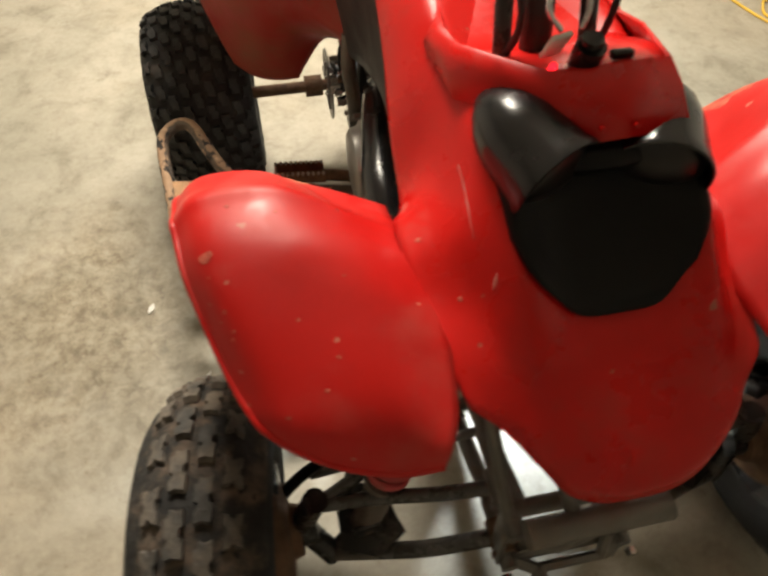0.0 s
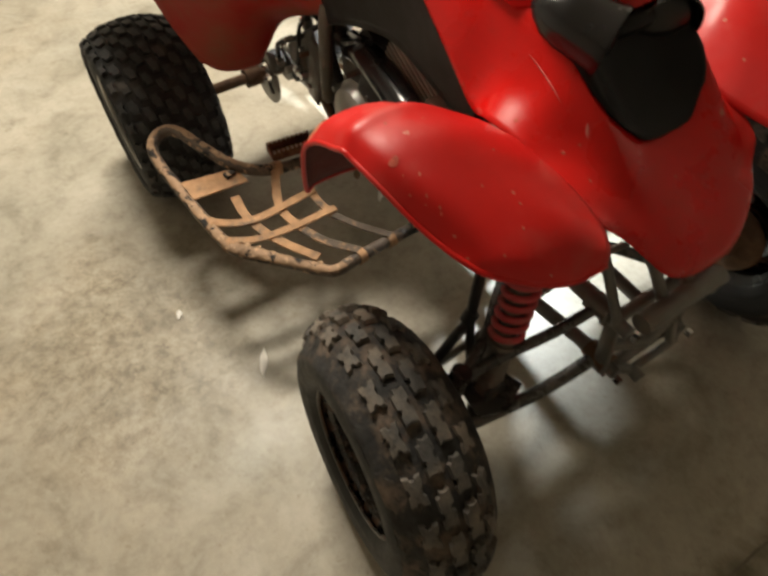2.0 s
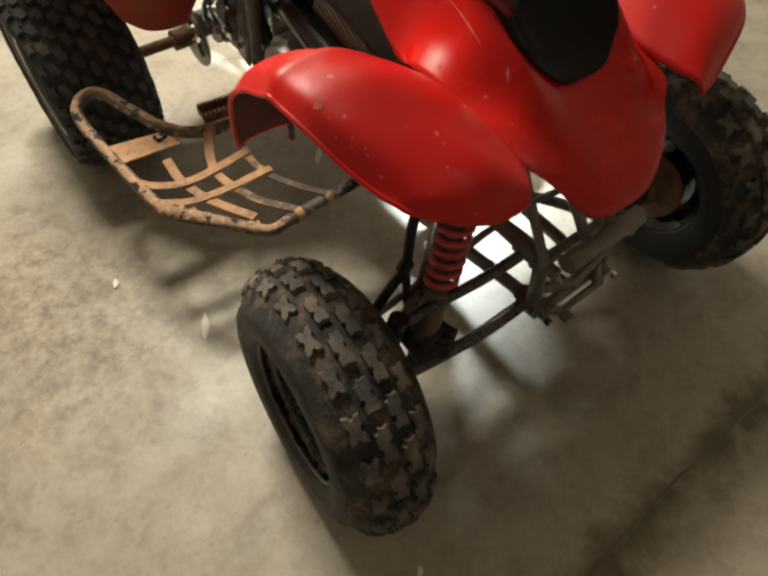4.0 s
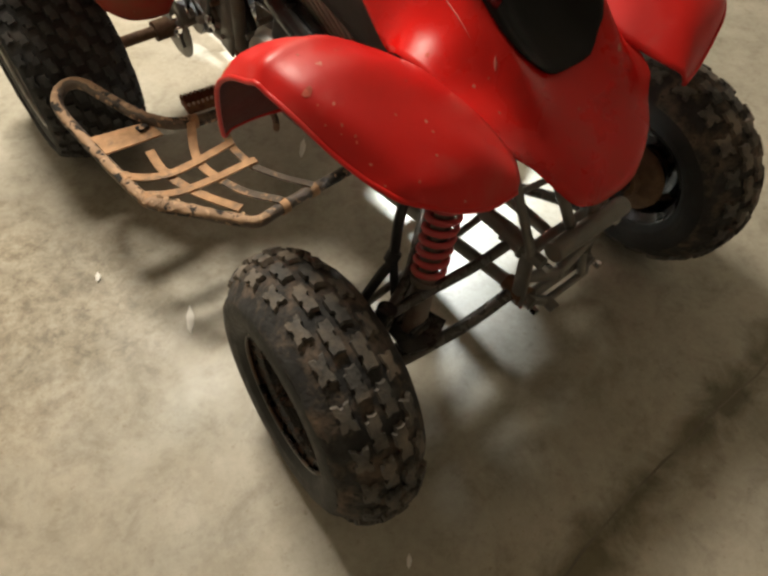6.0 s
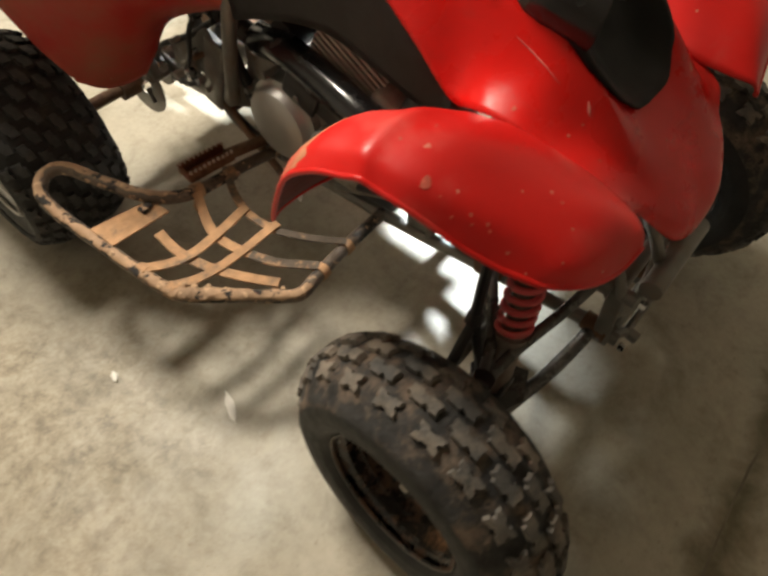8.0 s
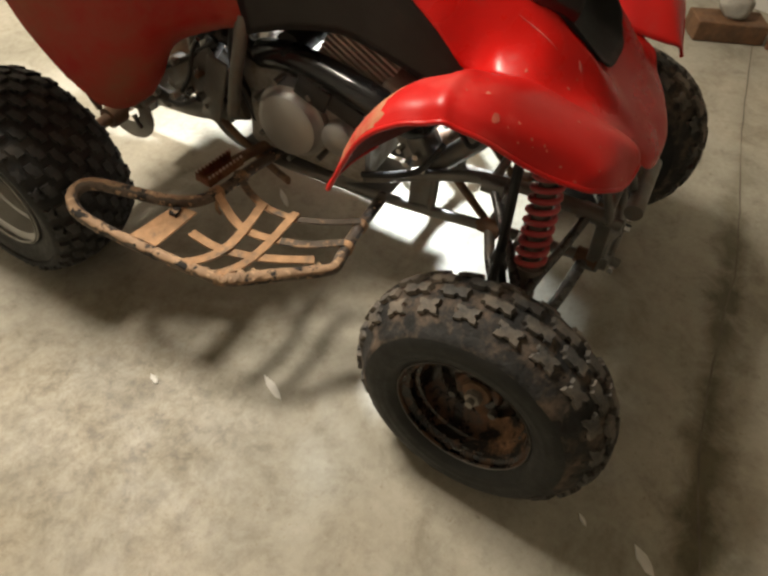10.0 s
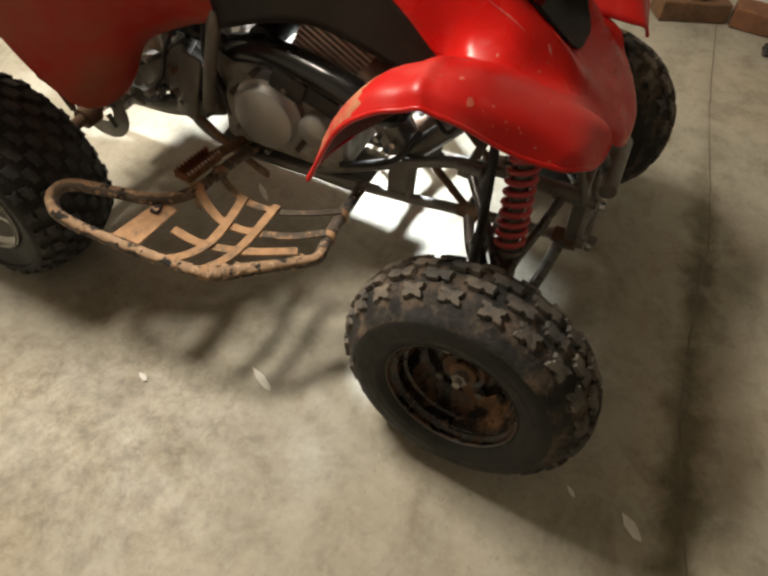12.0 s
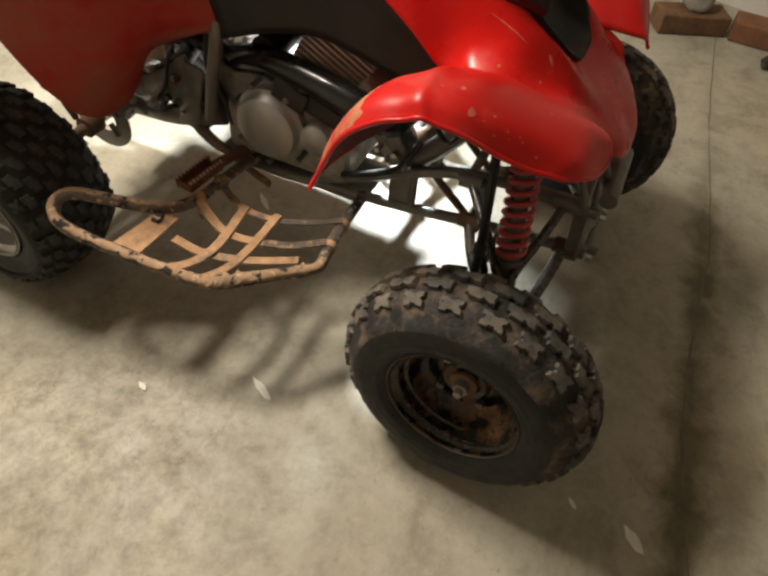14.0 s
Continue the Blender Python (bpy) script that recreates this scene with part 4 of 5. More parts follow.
# front suspension, both sides
for side in (-1, 1):
    P = lambda *pts: mirrored(pts, side)
    low = tube(P((-0.09, -0.088, 0.325), (-0.2, -0.07, 0.272), (-0.29, -0.045, 0.232), (-0.352, -0.03, 0.215)), 0.0145, None, 12)
    tube(P((-0.11, 0.15, 0.317), (-0.2, 0.1, 0.275), (-0.29, 0.02, 0.237), (-0.352, -0.03, 0.215)), 0.0135, low, 12)
    arm = part("lower_arm", low, ARM_GREY, bike, "worn grey steel lower suspension arm", sharp=0)
    plate = bmesh.new()
    rim_line = P((-0.29, 0.06, 0.268), (-0.25, 0.042, 0.27), (-0.238, -0.01, 0.268), (-0.228, -0.036, 0.266), (-0.282, -0.062, 0.25), (-0.335, -0.036, 0.238), (-0.335, 0.025, 0.25))
    plate.faces.new([plate.verts.new(q) for q in rim_line])
    part("arm_plate", plate, ARM, arm, "black welded arm gusset", thick=0.012, smooth=False, sharp=0)
    for y in (-0.022, 0.016):
        part("shock_lug", block((0.05, 0.008, 0.05), pose(0.288 * side, y, 0.27, 0, 15 * side, 0)), ARM, arm, bevel=0.004)
    up = tube(P((-0.1, -0.055, 0.458), (-0.18, -0.035, 0.415), (-0.27, -0.01, 0.38), (-0.365, 0.0, 0.37)), 0.0115, None, 12)
    tube(P((-0.115, 0.165, 0.442), (-0.2, 0.1, 0.41), (-0.28, 0.04, 0.382), (-0.365, 0.0, 0.37)), 0.0115, up, 12)
    part("upper_arm", up, ARM_GREY, bike, "worn grey steel upper suspension arm", sharp=0)
    for q in ((-0.1, -0.055, 0.458), (-0.09, -0.088, 0.325), (-0.11, 0.15, 0.317), (-0.115, 0.165, 0.442)):
        q = Vector(mirrored([q], side)[0])
        b = rod(q + Vector((0, -0.025, 0)), q + Vector((0, 0.025, 0)), 0.02, None, 16)
        rod(q + Vector((0, -0.034, 0)), q + Vector((0, 0.034, 0)), 0.009, b, 6)
        rod(q + Vector((0, -0.028, 0)), q + Vector((0, -0.022, 0)), 0.024, b, 16)
        part("pivot_bush", b, RUST if q.z < 0.4 else STEEL, bike, sharp=40)
    k = tube(P((-0.365, 0.0, 0.395), (-0.385, 0.0, 0.33), (-0.39, 0.0, 0.27), (-0.352, -0.03, 0.205)), 0.02, None, 12)
    rod(Vector(P((-0.37, 0, 0.28))[0]), Vector(P((-0.49, 0, 0.276))[0]), 0.028, k, 18)
    part("steering_knuckle", k, ARM, bike, "black cast steering knuckle", sharp=50)
    part("brake_disc", rod(Vector(P((-0.455, 0, 0.276))[0]), Vector(P((-0.459, 0, 0.276))[0]), 0.085, None, 40), ARM, bike, "thin dark front brake disc", sharp=40)
    part("hub_backing", turned([(0.0, 0.088), (0.006, 0.092), (0.016, 0.09), (0.03, 0.074), (0.034, 0.045), (0.05, 0.04), (0.052, 0.0)], 32, Matrix.Translation((0.447 * side, 0, 0.276)) @ Matrix.Rotation(math.pi if side > 0 else 0, 4, "Z")), RUST, bike, "muddy brown hub backing plate", sharp=40)
    part("brake_caliper", block((0.045, 0.08, 0.05), pose(-0.445 * -side, 0.065, 0.325, -35)), ARM, bike, bevel=0.008)
    part("tie_rod", rod(P((-0.05, 0.06, 0.4))[0], P((-0.37, 0.07, 0.32))[0], 0.008), STEEL, bike)
    # coil-over shock
    a, b = Vector(P((-0.292, -0.003, 0.262))[0]), Vector(P((-0.16, 0.06, 0.7))[0])
    d = (b - a).normalized()
    body = rod(a, a + 0.14 * d, 0.025, None, 20)
    rod(a + 0.14 * d, b, 0.019, body, 16)
    rod(a + 0.122 * d, a + 0.135 * d, 0.033, body, 20)
    shock = part("shock_absorber", body, SHOCK, bike, "grimy shock absorber with a red coil spring", sharp=40)
    u = d.orthogonal().normalized()
    w = d.cross(u)
    turns, n, run = 12.5, 18, 0.3
    coil = [a + d * (0.14 + run * i / (turns * n)) + 0.029 * (u * math.cos(2 * math.pi * i / n) + w * math.sin(2 * math.pi * i / n)) for i in range(int(turns * n))]
    part("coil_spring", tube(coil, 0.0068, None, 8, 1), SPRING, shock, "red painted coil spring", sharp=0)
    hose = part("brake_hose", tube(P((-0.42, 0.05, 0.31), (-0.385, 0.065, 0.335), (-0.325, 0.072, 0.387), (-0.29, 0.078, 0.41), (-0.27, 0.088, 0.52), (-0.21, 0.11, 0.64), (-0.12, 0.13, 0.7)), 0.0105, None, 10), BLACK, bike, "black rubber brake hose")
    part("hose_clip", rod(P((-0.297, 0.078, 0.405))[0], P((-0.283, 0.079, 0.424))[0], 0.015, None, 12), BLACK, hose)
    part("vent_hose", tube(P((-0.29, 0.076, 0.412), (-0.305, 0.05, 0.36), (-0.315, 0.03, 0.31), (-0.34, 0.03, 0.29)), 0.009, None, 10), BLACK, bike, "black rubber vent hose")

# engine
case = block((0.25, 0.36, 0.15), pose(0, 0.67, 0.365))
block((0.28, 0.2, 0.12), pose(0, 0.64, 0.45, -10), case)
block((0.2, 0.16, 0.1), pose(0, 0.8, 0.47), case)
engine = part("engine", case, ALUMINIUM, bike, "dusty air-cooled engine with a finned cylinder", smooth=False, bevel=0.02)
cov = turned([(-0.02, 0.098), (0.02, 0.096), (0.024, 0.088), (0.03, 0.084), (0.045, 0.08), (0.05, 0.072), (0.052, 0.02), (0.052, 0.0)], 48, Matrix.Translation((-0.14, 0.685, 0.438)) @ Matrix.Rotation(math.pi, 4, "Z"))
part("clutch_cover", cov, COVER, engine, "round pale grey clutch cover", sharp=40)
part("oil_filter_cover", turned([(0, 0.042), (0.03, 0.041), (0.036, 0.034), (0.037, 0.0)], 32, Matrix.Translation((-0.145, 0.55, 0.445)) @ Matrix.Rotation(math.pi, 4, "Z")), COVER, engine, sharp=40)
for i in range(7):
    a = 2 * math.pi * i / 7 + 0.3
    q = Vector((-0.13, 0.682 + 0.108 * math.cos(a), 0.438 + 0.108 * math.sin(a)))
    part("case_bolt", rod(q, q + Vector((-0.045, 0, 0)), 0.0075, None, 8), STEEL, engine)
lean = pose(0, 0.545, 0.59, 28)
barrel = block((0.13, 0.13, 0.22), lean)
part("barrel", barrel, ALUMINIUM, engine, bevel=0.02)
for i in range(14):
    part("cooling_fin", block((0.235, 0.17, 0.006), lean @ Matrix.Translation((0, 0.01, -0.065 + 0.0145 * i))), FIN, engine, smooth=False, sharp=0)
part("cylinder_head", block((0.17, 0.16, 0.06), lean @ Matrix.Translation((0, 0, 0.115))), ALUMINIUM, engine, bevel=0.015)
part("exhaust_pipe", tube([(-0.1, 0.8, 0.555), (-0.125, 0.7, 0.588), (-0.15, 0.57, 0.594), (-0.17, 0.45, 0.585), (-0.155, 0.37, 0.555), (-0.08, 0.36, 0.54)], 0.035, None, 20, 6), GLOSS, bike, "glossy black exhaust pipe")
part("exhaust_pipe", tube([(-0.1, 0.8, 0.545), (-0.11, 0.95, 0.58), (-0.13, 1.1, 0.62)], 0.024, None, 16, 6), ARM, bike)
part("pipe_bracket", block((0.012, 0.09, 0.06), pose(-0.165, 0.62, 0.545, 20)), BLACK, bike, bevel=0.004)
part("pipe_bracket", block((0.012, 0.16, 0.05), pose(-0.155, 0.57, 0.532, 18)), BLACK, bike, bevel=0.004)
part("breather_hose", tube([(-0.165, 0.8, 0.68), (-0.168, 0.815, 0.6), (-0.155, 0.85, 0.5), (-0.145, 0.88, 0.38)], 0.0165, None, 12), STEEL, bike, "grey rubber breather hose")
part("wiring_hose", tube([(-0.12, 0.86, 0.64), (-0.13, 0.87, 0.52), (-0.115, 0.84, 0.4), (-0.11, 0.8, 0.3)], 0.013, None, 10), BLACK, bike)
part("inner_cover", block((0.035, 0.09, 0.11), pose(-0.135, 0.335, 0.63, 25)), BLACK, bike, "black plastic inner cover", bevel=0.015)
# added black plate: hides the lit floor in the gaps, blocks the work lamp
part("gap_blocker", block((0.02, 0.44, 0.2), pose(0.05, 0.68, 0.66)), BLACK, bike, "black plate added to close gaps and block the lamp", bevel=0.006)
# unseen covers and bottom plate, added so the engine blocks the work lamp
part("added_sprocket_cover", block((0.07, 0.2, 0.2), pose(0.135, 0.86, 0.37, 8)), ALUMINIUM, engine, "dusty cast cover, unseen, added to block the work lamp", bevel=0.02)
part("added_stator_cover", turned([(-0.02, 0.098), (0.03, 0.094), (0.04, 0.08), (0.044, 0.0)], 40, Matrix.Translation((0.125, 0.67, 0.42))), COVER, engine, sharp=40)
part("added_skid_plate", block((0.19, 0.46, 0.006), pose(0, 0.68, 0.232, 2)), STEEL, bike, "steel plate under the engine, added to block the work lamp", bevel=0.002)
# unseen plate, added to cut the work lamp's patch on the floor
blocker_bm = block((0.155, 0.27, 0.016), pose(0.1775, 0.685, 0.4))
block((0.235, 0.115, 0.016), pose(0.0975, 0.4975, 0.4), blocker_bm)
part("lamp_blocker", blocker_bm, STEEL, engine, "unseen steel plate added to block the work lamp", smooth=False, bevel=0.003)
part("carburettor", rod((-0.11, 0.72, 0.6), (0.03, 0.72, 0.6), 0.035, None, 20), DARK, bike, sharp=40)
# added black block that hides the lit floor behind the fins
part("gap_filler", block((0.2, 0.34, 0.11), pose(0, 0.63, 0.715, 8)), BLACK, bike, "black block added to fill the gap above the fins", bevel=0.03)
part("air_box", block((0.24, 0.3, 0.16), pose(0, 0.9, 0.7)), BLACK, bike, bevel=0.03)
part("fuel_tank", block((0.18, 0.3, 0.1), pose(0, 0.44, 0.79)), BLACK, bike, bevel=0.03)
part("head_bracket", block((0.1, 0.075, 0.05), pose(-0.09, 0.43, 0.585, 28)), ALUMINIUM, bike, "rough pale cast bracket beside the fins", bevel=0.012)
part("engine_mount", block((0.12, 0.05, 0.13), pose(-0.03, 0.4, 0.44, -30)), ALUMINIUM, bike, bevel=0.012)
part("voltage_regulator", block((0.06, 0.05, 0.06), pose(-0.08, 0.365, 0.46, -35)), STEEL, bike, "grimy finned voltage regulator", bevel=0.008)
for k in range(4):
    part("mount_bolt", rod((-0.1, 0.34 + 0.022 * k, 0.415 + 0.03 * (k % 2)), (-0.128, 0.34 + 0.022 * k, 0.415 + 0.03 * (k % 2)), 0.008, None, 6), CHROME, bike, smooth=False, sharp=0)
part("plug_lead", tube([(-0.11, 0.27, 0.545), (-0.125, 0.235, 0.53), (-0.12, 0.21, 0.56), (-0.1, 0.17, 0.6)], 0.006, None, 8), BLACK, bike)
part("wiring_loom", tube([(-0.115, 0.3, 0.5), (-0.13, 0.33, 0.44), (-0.125, 0.36, 0.4), (-0.12, 0.42, 0.36), (-0.125, 0.5, 0.33)], 0.008, None, 8), BLACK, bike)
part("header_pipe", tube([(-0.04, 0.42, 0.6), (-0.03, 0.33, 0.58), (0.02, 0.29, 0.5), (0.05, 0.34, 0.4), (0.06, 0.45, 0.34)], 0.022, None, 14), RUST, bike, "rusty exhaust header pipe")
part("pedal_lever", tube([(-0.125, 0.95, 0.33), (-0.13, 0.86, 0.275), (-0.14, 0.76, 0.235), (-0.17, 0.7, 0.25)], 0.009, None, 10, 5, 1.4), RUST, bike, "rusty rear brake lever")

# swingarm, rear axle, brake
for side in (-1, 1):
    part("swingarm", tube(mirrored([(-0.09, 0.88, 0.36), (-0.09, 1.05, 0.3), (-0.075, 1.22, 0.268)], side), 0.021, None, 10, 4, 1.5), STEEL, bike, "grimy steel swingarm")
part("rear_axle", rod((-0.4, 1.265, 0.262), (0.4, 1.265, 0.262), 0.0165), RUST, bike, "rusty rear axle")
part("axle_carrier", rod((-0.1, 1.265, 0.262), (0.1, 1.265, 0.262), 0.05, None, 24), STEEL, bike, sharp=40)
part("axle_collar", rod((-0.235, 1.265, 0.262), (-0.185, 1.265, 0.262), 0.03, None, 20), RUST, bike, sharp=40)
disc = turned([(-0.002, 0.048), (-0.002, 0.1), (0.002, 0.1), (0.002, 0.048)], 48, pose(-0.165, 1.265, 0.262))
for k in range(5):
    a = 2 * math.pi * k / 5
    rod((-0.165, 1.265 + 0.03 * math.cos(a), 0.262 + 0.03 * math.sin(a)), (-0.165, 1.265 + 0.07 * math.cos(a + 0.25), 0.262 + 0.07 * math.sin(a + 0.25)), 0.009, disc, 6)
part("rear_brake_disc", disc, STEEL, bike, "worn steel rear brake disc", sharp=40)
part("rear_caliper", block((0.05, 0.07, 0.045), pose(-0.15, 1.19, 0.33, 40)), STEEL, bike, bevel=0.01)
part("caliper_bracket", block((0.012, 0.1, 0.05), pose(-0.12, 1.17, 0.325, 25)), STEEL, bike, bevel=0.01)
part("sprocket", rod((0.12, 1.265, 0.262), (0.126, 1.265, 0.262), 0.11, None, 38), RUST, bike, sharp=40)
chain = bmesh.new()
for z in (0.375, 0.19):
    block((0.016, 0.42, 0.012), pose(0.123, 1.05, z + 0.03), chain)
part("drive_chain", chain, RUST, bike, smooth=False)
part("rear_shock", rod((0, 0.95, 0.62), (0, 1.12, 0.34), 0.032, None, 18), ARM, bike)
part("swingarm_linkage", block((0.05, 0.12, 0.1), pose(-0.11, 0.98, 0.43, 20)), STEEL, bike, bevel=0.012)
part("rear_brake_hose", tube([(-0.15, 1.17, 0.36), (-0.17, 1.1, 0.44), (-0.15, 1.0, 0.5), (-0.13, 0.92, 0.56)], 0.0075, None, 8), BLACK, bike)

rnd = random.Random(5)
for k in range(16):
    q = Vector((-0.14 - rnd.uniform(0, 0.025), rnd.uniform(0.86, 1.14), rnd.uniform(0.33, 0.6)))
    part("linkage_bolt", rod(q, q + Vector((-rnd.uniform(0.012, 0.03), 0, 0)), rnd.uniform(0.006, 0.012), None, 6), rnd.choice((CHROME, ALUMINIUM, RUST)), bike, smooth=False, sharp=0)
part("linkage_plate", block((0.008, 0.2, 0.05), pose(-0.145, 1.0, 0.47, -35)), STEEL, bike, bevel=0.004)
part("linkage_plate", block((0.01, 0.06, 0.2), pose(-0.15, 0.93, 0.43, 15)), STEEL, bike, bevel=0.006)
part("battery_lead", tube([(-0.15, 0.9, 0.62), (-0.165, 0.96, 0.55), (-0.16, 1.0, 0.45), (-0.15, 1.05, 0.38)], 0.006, None, 8), BLACK, bike)
part("fender_stay", tube([(-0.36, 1.16, 0.58), (-0.345, 1.17, 0.5), (-0.33, 1.18, 0.43), (-0.3, 1.2, 0.36)], 0.009, None, 8), RUST, bike, "rusty fender stay")
part("stay_clamp", block((0.05, 0.035, 0.05), pose(-0.35, 1.17, 0.51, 15)), RUST, bike, bevel=0.008)
part("swing_pivot", rod((-0.13, 0.93, 0.36), (0.13, 0.93, 0.36), 0.03, None, 20), STEEL, bike, sharp=40)
part("tensioner_block", block((0.05, 0.07, 0.06), pose(-0.12, 1.06, 0.4, 20)), ALUMINIUM, bike, bevel=0.01)
part("oil_line", tube([(-0.13, 0.95, 0.42), (-0.155, 1.0, 0.38), (-0.15, 1.06, 0.34), (-0.13, 1.12, 0.32)], 0.007, None, 8), BLACK, bike)
TOOTH = surface("worn_tooth_metal", (0.5, 0.42, 0.36), 0.45, metal=0.5, vary=0.3, scale=30, dirt=(0.2, 0.09, 0.05), dirt_from=0.5, dirt_to=0.7, dirt_scale=30, bump=0.3)
CLOD = surface("mud_clod", (0.38, 0.25, 0.15), 0.95, vary=0.35, scale=60, bump=0.9, bump_scale=140)
# foot guards with webbing, both sides
for side in (-1, 1):
    P = lambda *pts: mirrored(pts, side)
    bar_line = P((-0.1, 0.445, 0.266), (-0.25, 0.44, 0.266), (-0.35, 0.425, 0.276), (-0.392, 0.418, 0.28), (-0.42, 0.432, 0.283), (-0.49, 0.503, 0.292), (-0.545, 0.56, 0.298), (-0.568, 0.588, 0.3), (-0.578, 0.622, 0.301), (-0.592, 0.72, 0.31),
                 (-0.604, 0.83, 0.323), (-0.615, 0.925, 0.342), (-0.609, 0.975, 0.358), (-0.575, 1.0, 0.37), (-0.538, 0.98, 0.372), (-0.505, 0.9, 0.36), (-0.465, 0.83, 0.338), (-0.41, 0.79, 0.317),
                 (-0.34, 0.777, 0.305), (-0.22, 0.772, 0.295), (-0.1, 0.77, 0.27))
    bar = tube(bar_line, 0.0145, None, 14, 6)
    guard = part("foot_guard", bar, NERF, bike, "bent steel foot guard caked in orange mud", sharp=0)

    # dried mud caked on the upper side of the bar, thick at the bend
    line = spline(bar_line, 20)
    first, last = 48, len(line) - 44
    bend = 126
    crust, rows = bmesh.new(), []
    for i in range(first, last):
        along = (line[i + 1] - line[i - 1]).normalized()
        out = along.cross(Vector((0, 0, 1))).normalized()
        up = out.cross(along)
        heavy = max(0.0, 1 - abs(i - bend) / 60)
        row = []
        for k in range(9):
            rag = noise.noise(line[i] * 55 + Vector((0, 0, 7 if k < 4 else 19)))
            a = (k / 4 - 1) * (0.85 + 0.5 * rag + 0.35 * heavy) + 0.25 * side
            q = math.cos(a) * up + math.sin(a) * out
            lump = abs(noise.noise((line[i] + q * 0.014) * 210)) * (0.0016 + 0.009 * heavy) + 0.0007 + 0.0012 * heavy
            row.append(crust.verts.new(line[i] + q * (0.0145 + (lump if 0 < k < 8 else -0.0012))))
        rows.append(row)
    for a, b in zip(rows, rows[1:]):
        for k in range(8):
            crust.faces.new((a[k], a[k + 1], b[k + 1], b[k]))
    part("mud_crust", crust, NERF_MUD, guard, "dried tan mud crust", sharp=0)

    def strap(points, w=0.011, material=STRAP):
        line = spline(P(*points), 5)
        bm = bmesh.new()
        rows = []
        for i, q in enumerate(line):
            along = (line[min(i + 1, len(line) - 1)] - line[max(i - 1, 0)]).normalized()
            s = along.cross(Vector((0, 0, 1))).normalized() * w
            rows.append((bm.verts.new(q + s), bm.verts.new(q - s)))
        for a, b in zip(rows, rows[1:]):
            bm.faces.new((a[0], b[0], b[1], a[1]))
        part("strap", bm, material, guard, smooth=False, sharp=0, thick=0.004)

    strap([(-0.494, 0.752, 0.299), (-0.497, 0.682, 0.292), (-0.481, 0.602, 0.292), (-0.453, 0.534, 0.294), (-0.415, 0.462, 0.297)])
    strap([(-0.362, 0.784, 0.322), (-0.405, 0.695, 0.295), (-0.414, 0.635, 0.29), (-0.399, 0.568, 0.288)])
    strap([(-0.399, 0.568, 0.288), (-0.373, 0.506, 0.287), (-0.323, 0.436, 0.289)], 0.0105, STRAP_DARK)
    strap([(-0.271, 0.784, 0.316), (-0.304, 0.723, 0.295), (-0.322, 0.65, 0.288), (-0.313, 0.575, 0.284)], 0.0095)
    strap([(-0.313, 0.575, 0.284), (-0.278, 0.509, 0.282), (-0.232, 0.44, 0.283)], 0.009, STRAP_DARK)
    strap([(-0.315, 0.672, 0.293), (-0.345, 0.668, 0.294), (-0.398, 0.659, 0.296), (-0.474, 0.653, 0.298), (-0.531, 0.664, 0.302), (-0.586, 0.682, 0.322)], 0.0115)
    strap([(-0.298, 0.587, 0.289), (-0.325, 0.587, 0.291), (-0.393, 0.584, 0.293), (-0.463, 0.584, 0.297), (-0.516, 0.592, 0.3), (-0.572, 0.606, 0.317)], 0.0105)
    # the webbing is looped round the bar
    for a, b in (((-0.582, 0.675, 0.305), (-0.585, 0.696, 0.307)), ((-0.569, 0.596, 0.3), (-0.575, 0.617, 0.301)), ((-0.372, 0.781, 0.31), (-0.35, 0.778, 0.306)),
                 ((-0.282, 0.774, 0.3), (-0.261, 0.773, 0.298)), ((-0.333, 0.428, 0.274), (-0.313, 0.431, 0.272)), ((-0.242, 0.44, 0.266), (-0.223, 0.441, 0.266))):
        part("strap_loop", rod(P(a)[0], P(b)[0], 0.0178, None, 14), STRAP, guard, sharp=40)
    plate = bmesh.new()
    plate.faces.new([plate.verts.new(q) for q in P((-0.596, 0.832, 0.335), (-0.458, 0.819, 0.325), (-0.445, 0.772, 0.312), (-0.588, 0.768, 0.326))])
    part("guard_plate", plate, STRAP, guard, thick=0.005, smooth=False, sharp=0)
    part("plate_buckle", block((0.03, 0.02, 0.01), pose(-0.478 * -side, 0.806, 0.327, 0, -4 * side, 13 * -side)), NERF, guard, bevel=0.003)
    part("strap_tail", tube(P((-0.362, 0.79, 0.32), (-0.372, 0.772, 0.305), (-0.385, 0.765, 0.285), (-0.382, 0.76, 0.268)), 0.004, None, 8, 4, 2.0), STRAP, guard)
    rnd = random.Random(31 + side)
    for k in range(22):
        f = rnd.random()
        q = Vector(P((-0.415 - 0.165 * f, 0.428 + 0.19 * f, 0.283 + 0.019 * f))[0]) + Vector((rnd.uniform(-0.01, 0.01), rnd.uniform(-0.01, 0.01), rnd.uniform(0.007, 0.0125)))
        clod = bmesh.new()
        bmesh.ops.create_icosphere(clod, subdivisions=1, radius=rnd.uniform(0.0015, 0.005))
        for v in clod.verts:
            v.co = Vector((v.co.x * 1.8 - v.co.y * 0.7, v.co.y * 1.5 + v.co.x * 0.9, v.co.z * 0.4)) * (1 + 0.9 * noise.noise(v.co * 190 + Vector((k, 0, 0)))) + q
        part("mud_clod", clod, CLOD, guard, smooth=False, sharp=0)
    # foot peg
    peg = bmesh.new()
    block((0.118, 0.005, 0.026), pose(-0.297 * -side, 0.797, 0.325, 0, 0, 7 * side), peg)
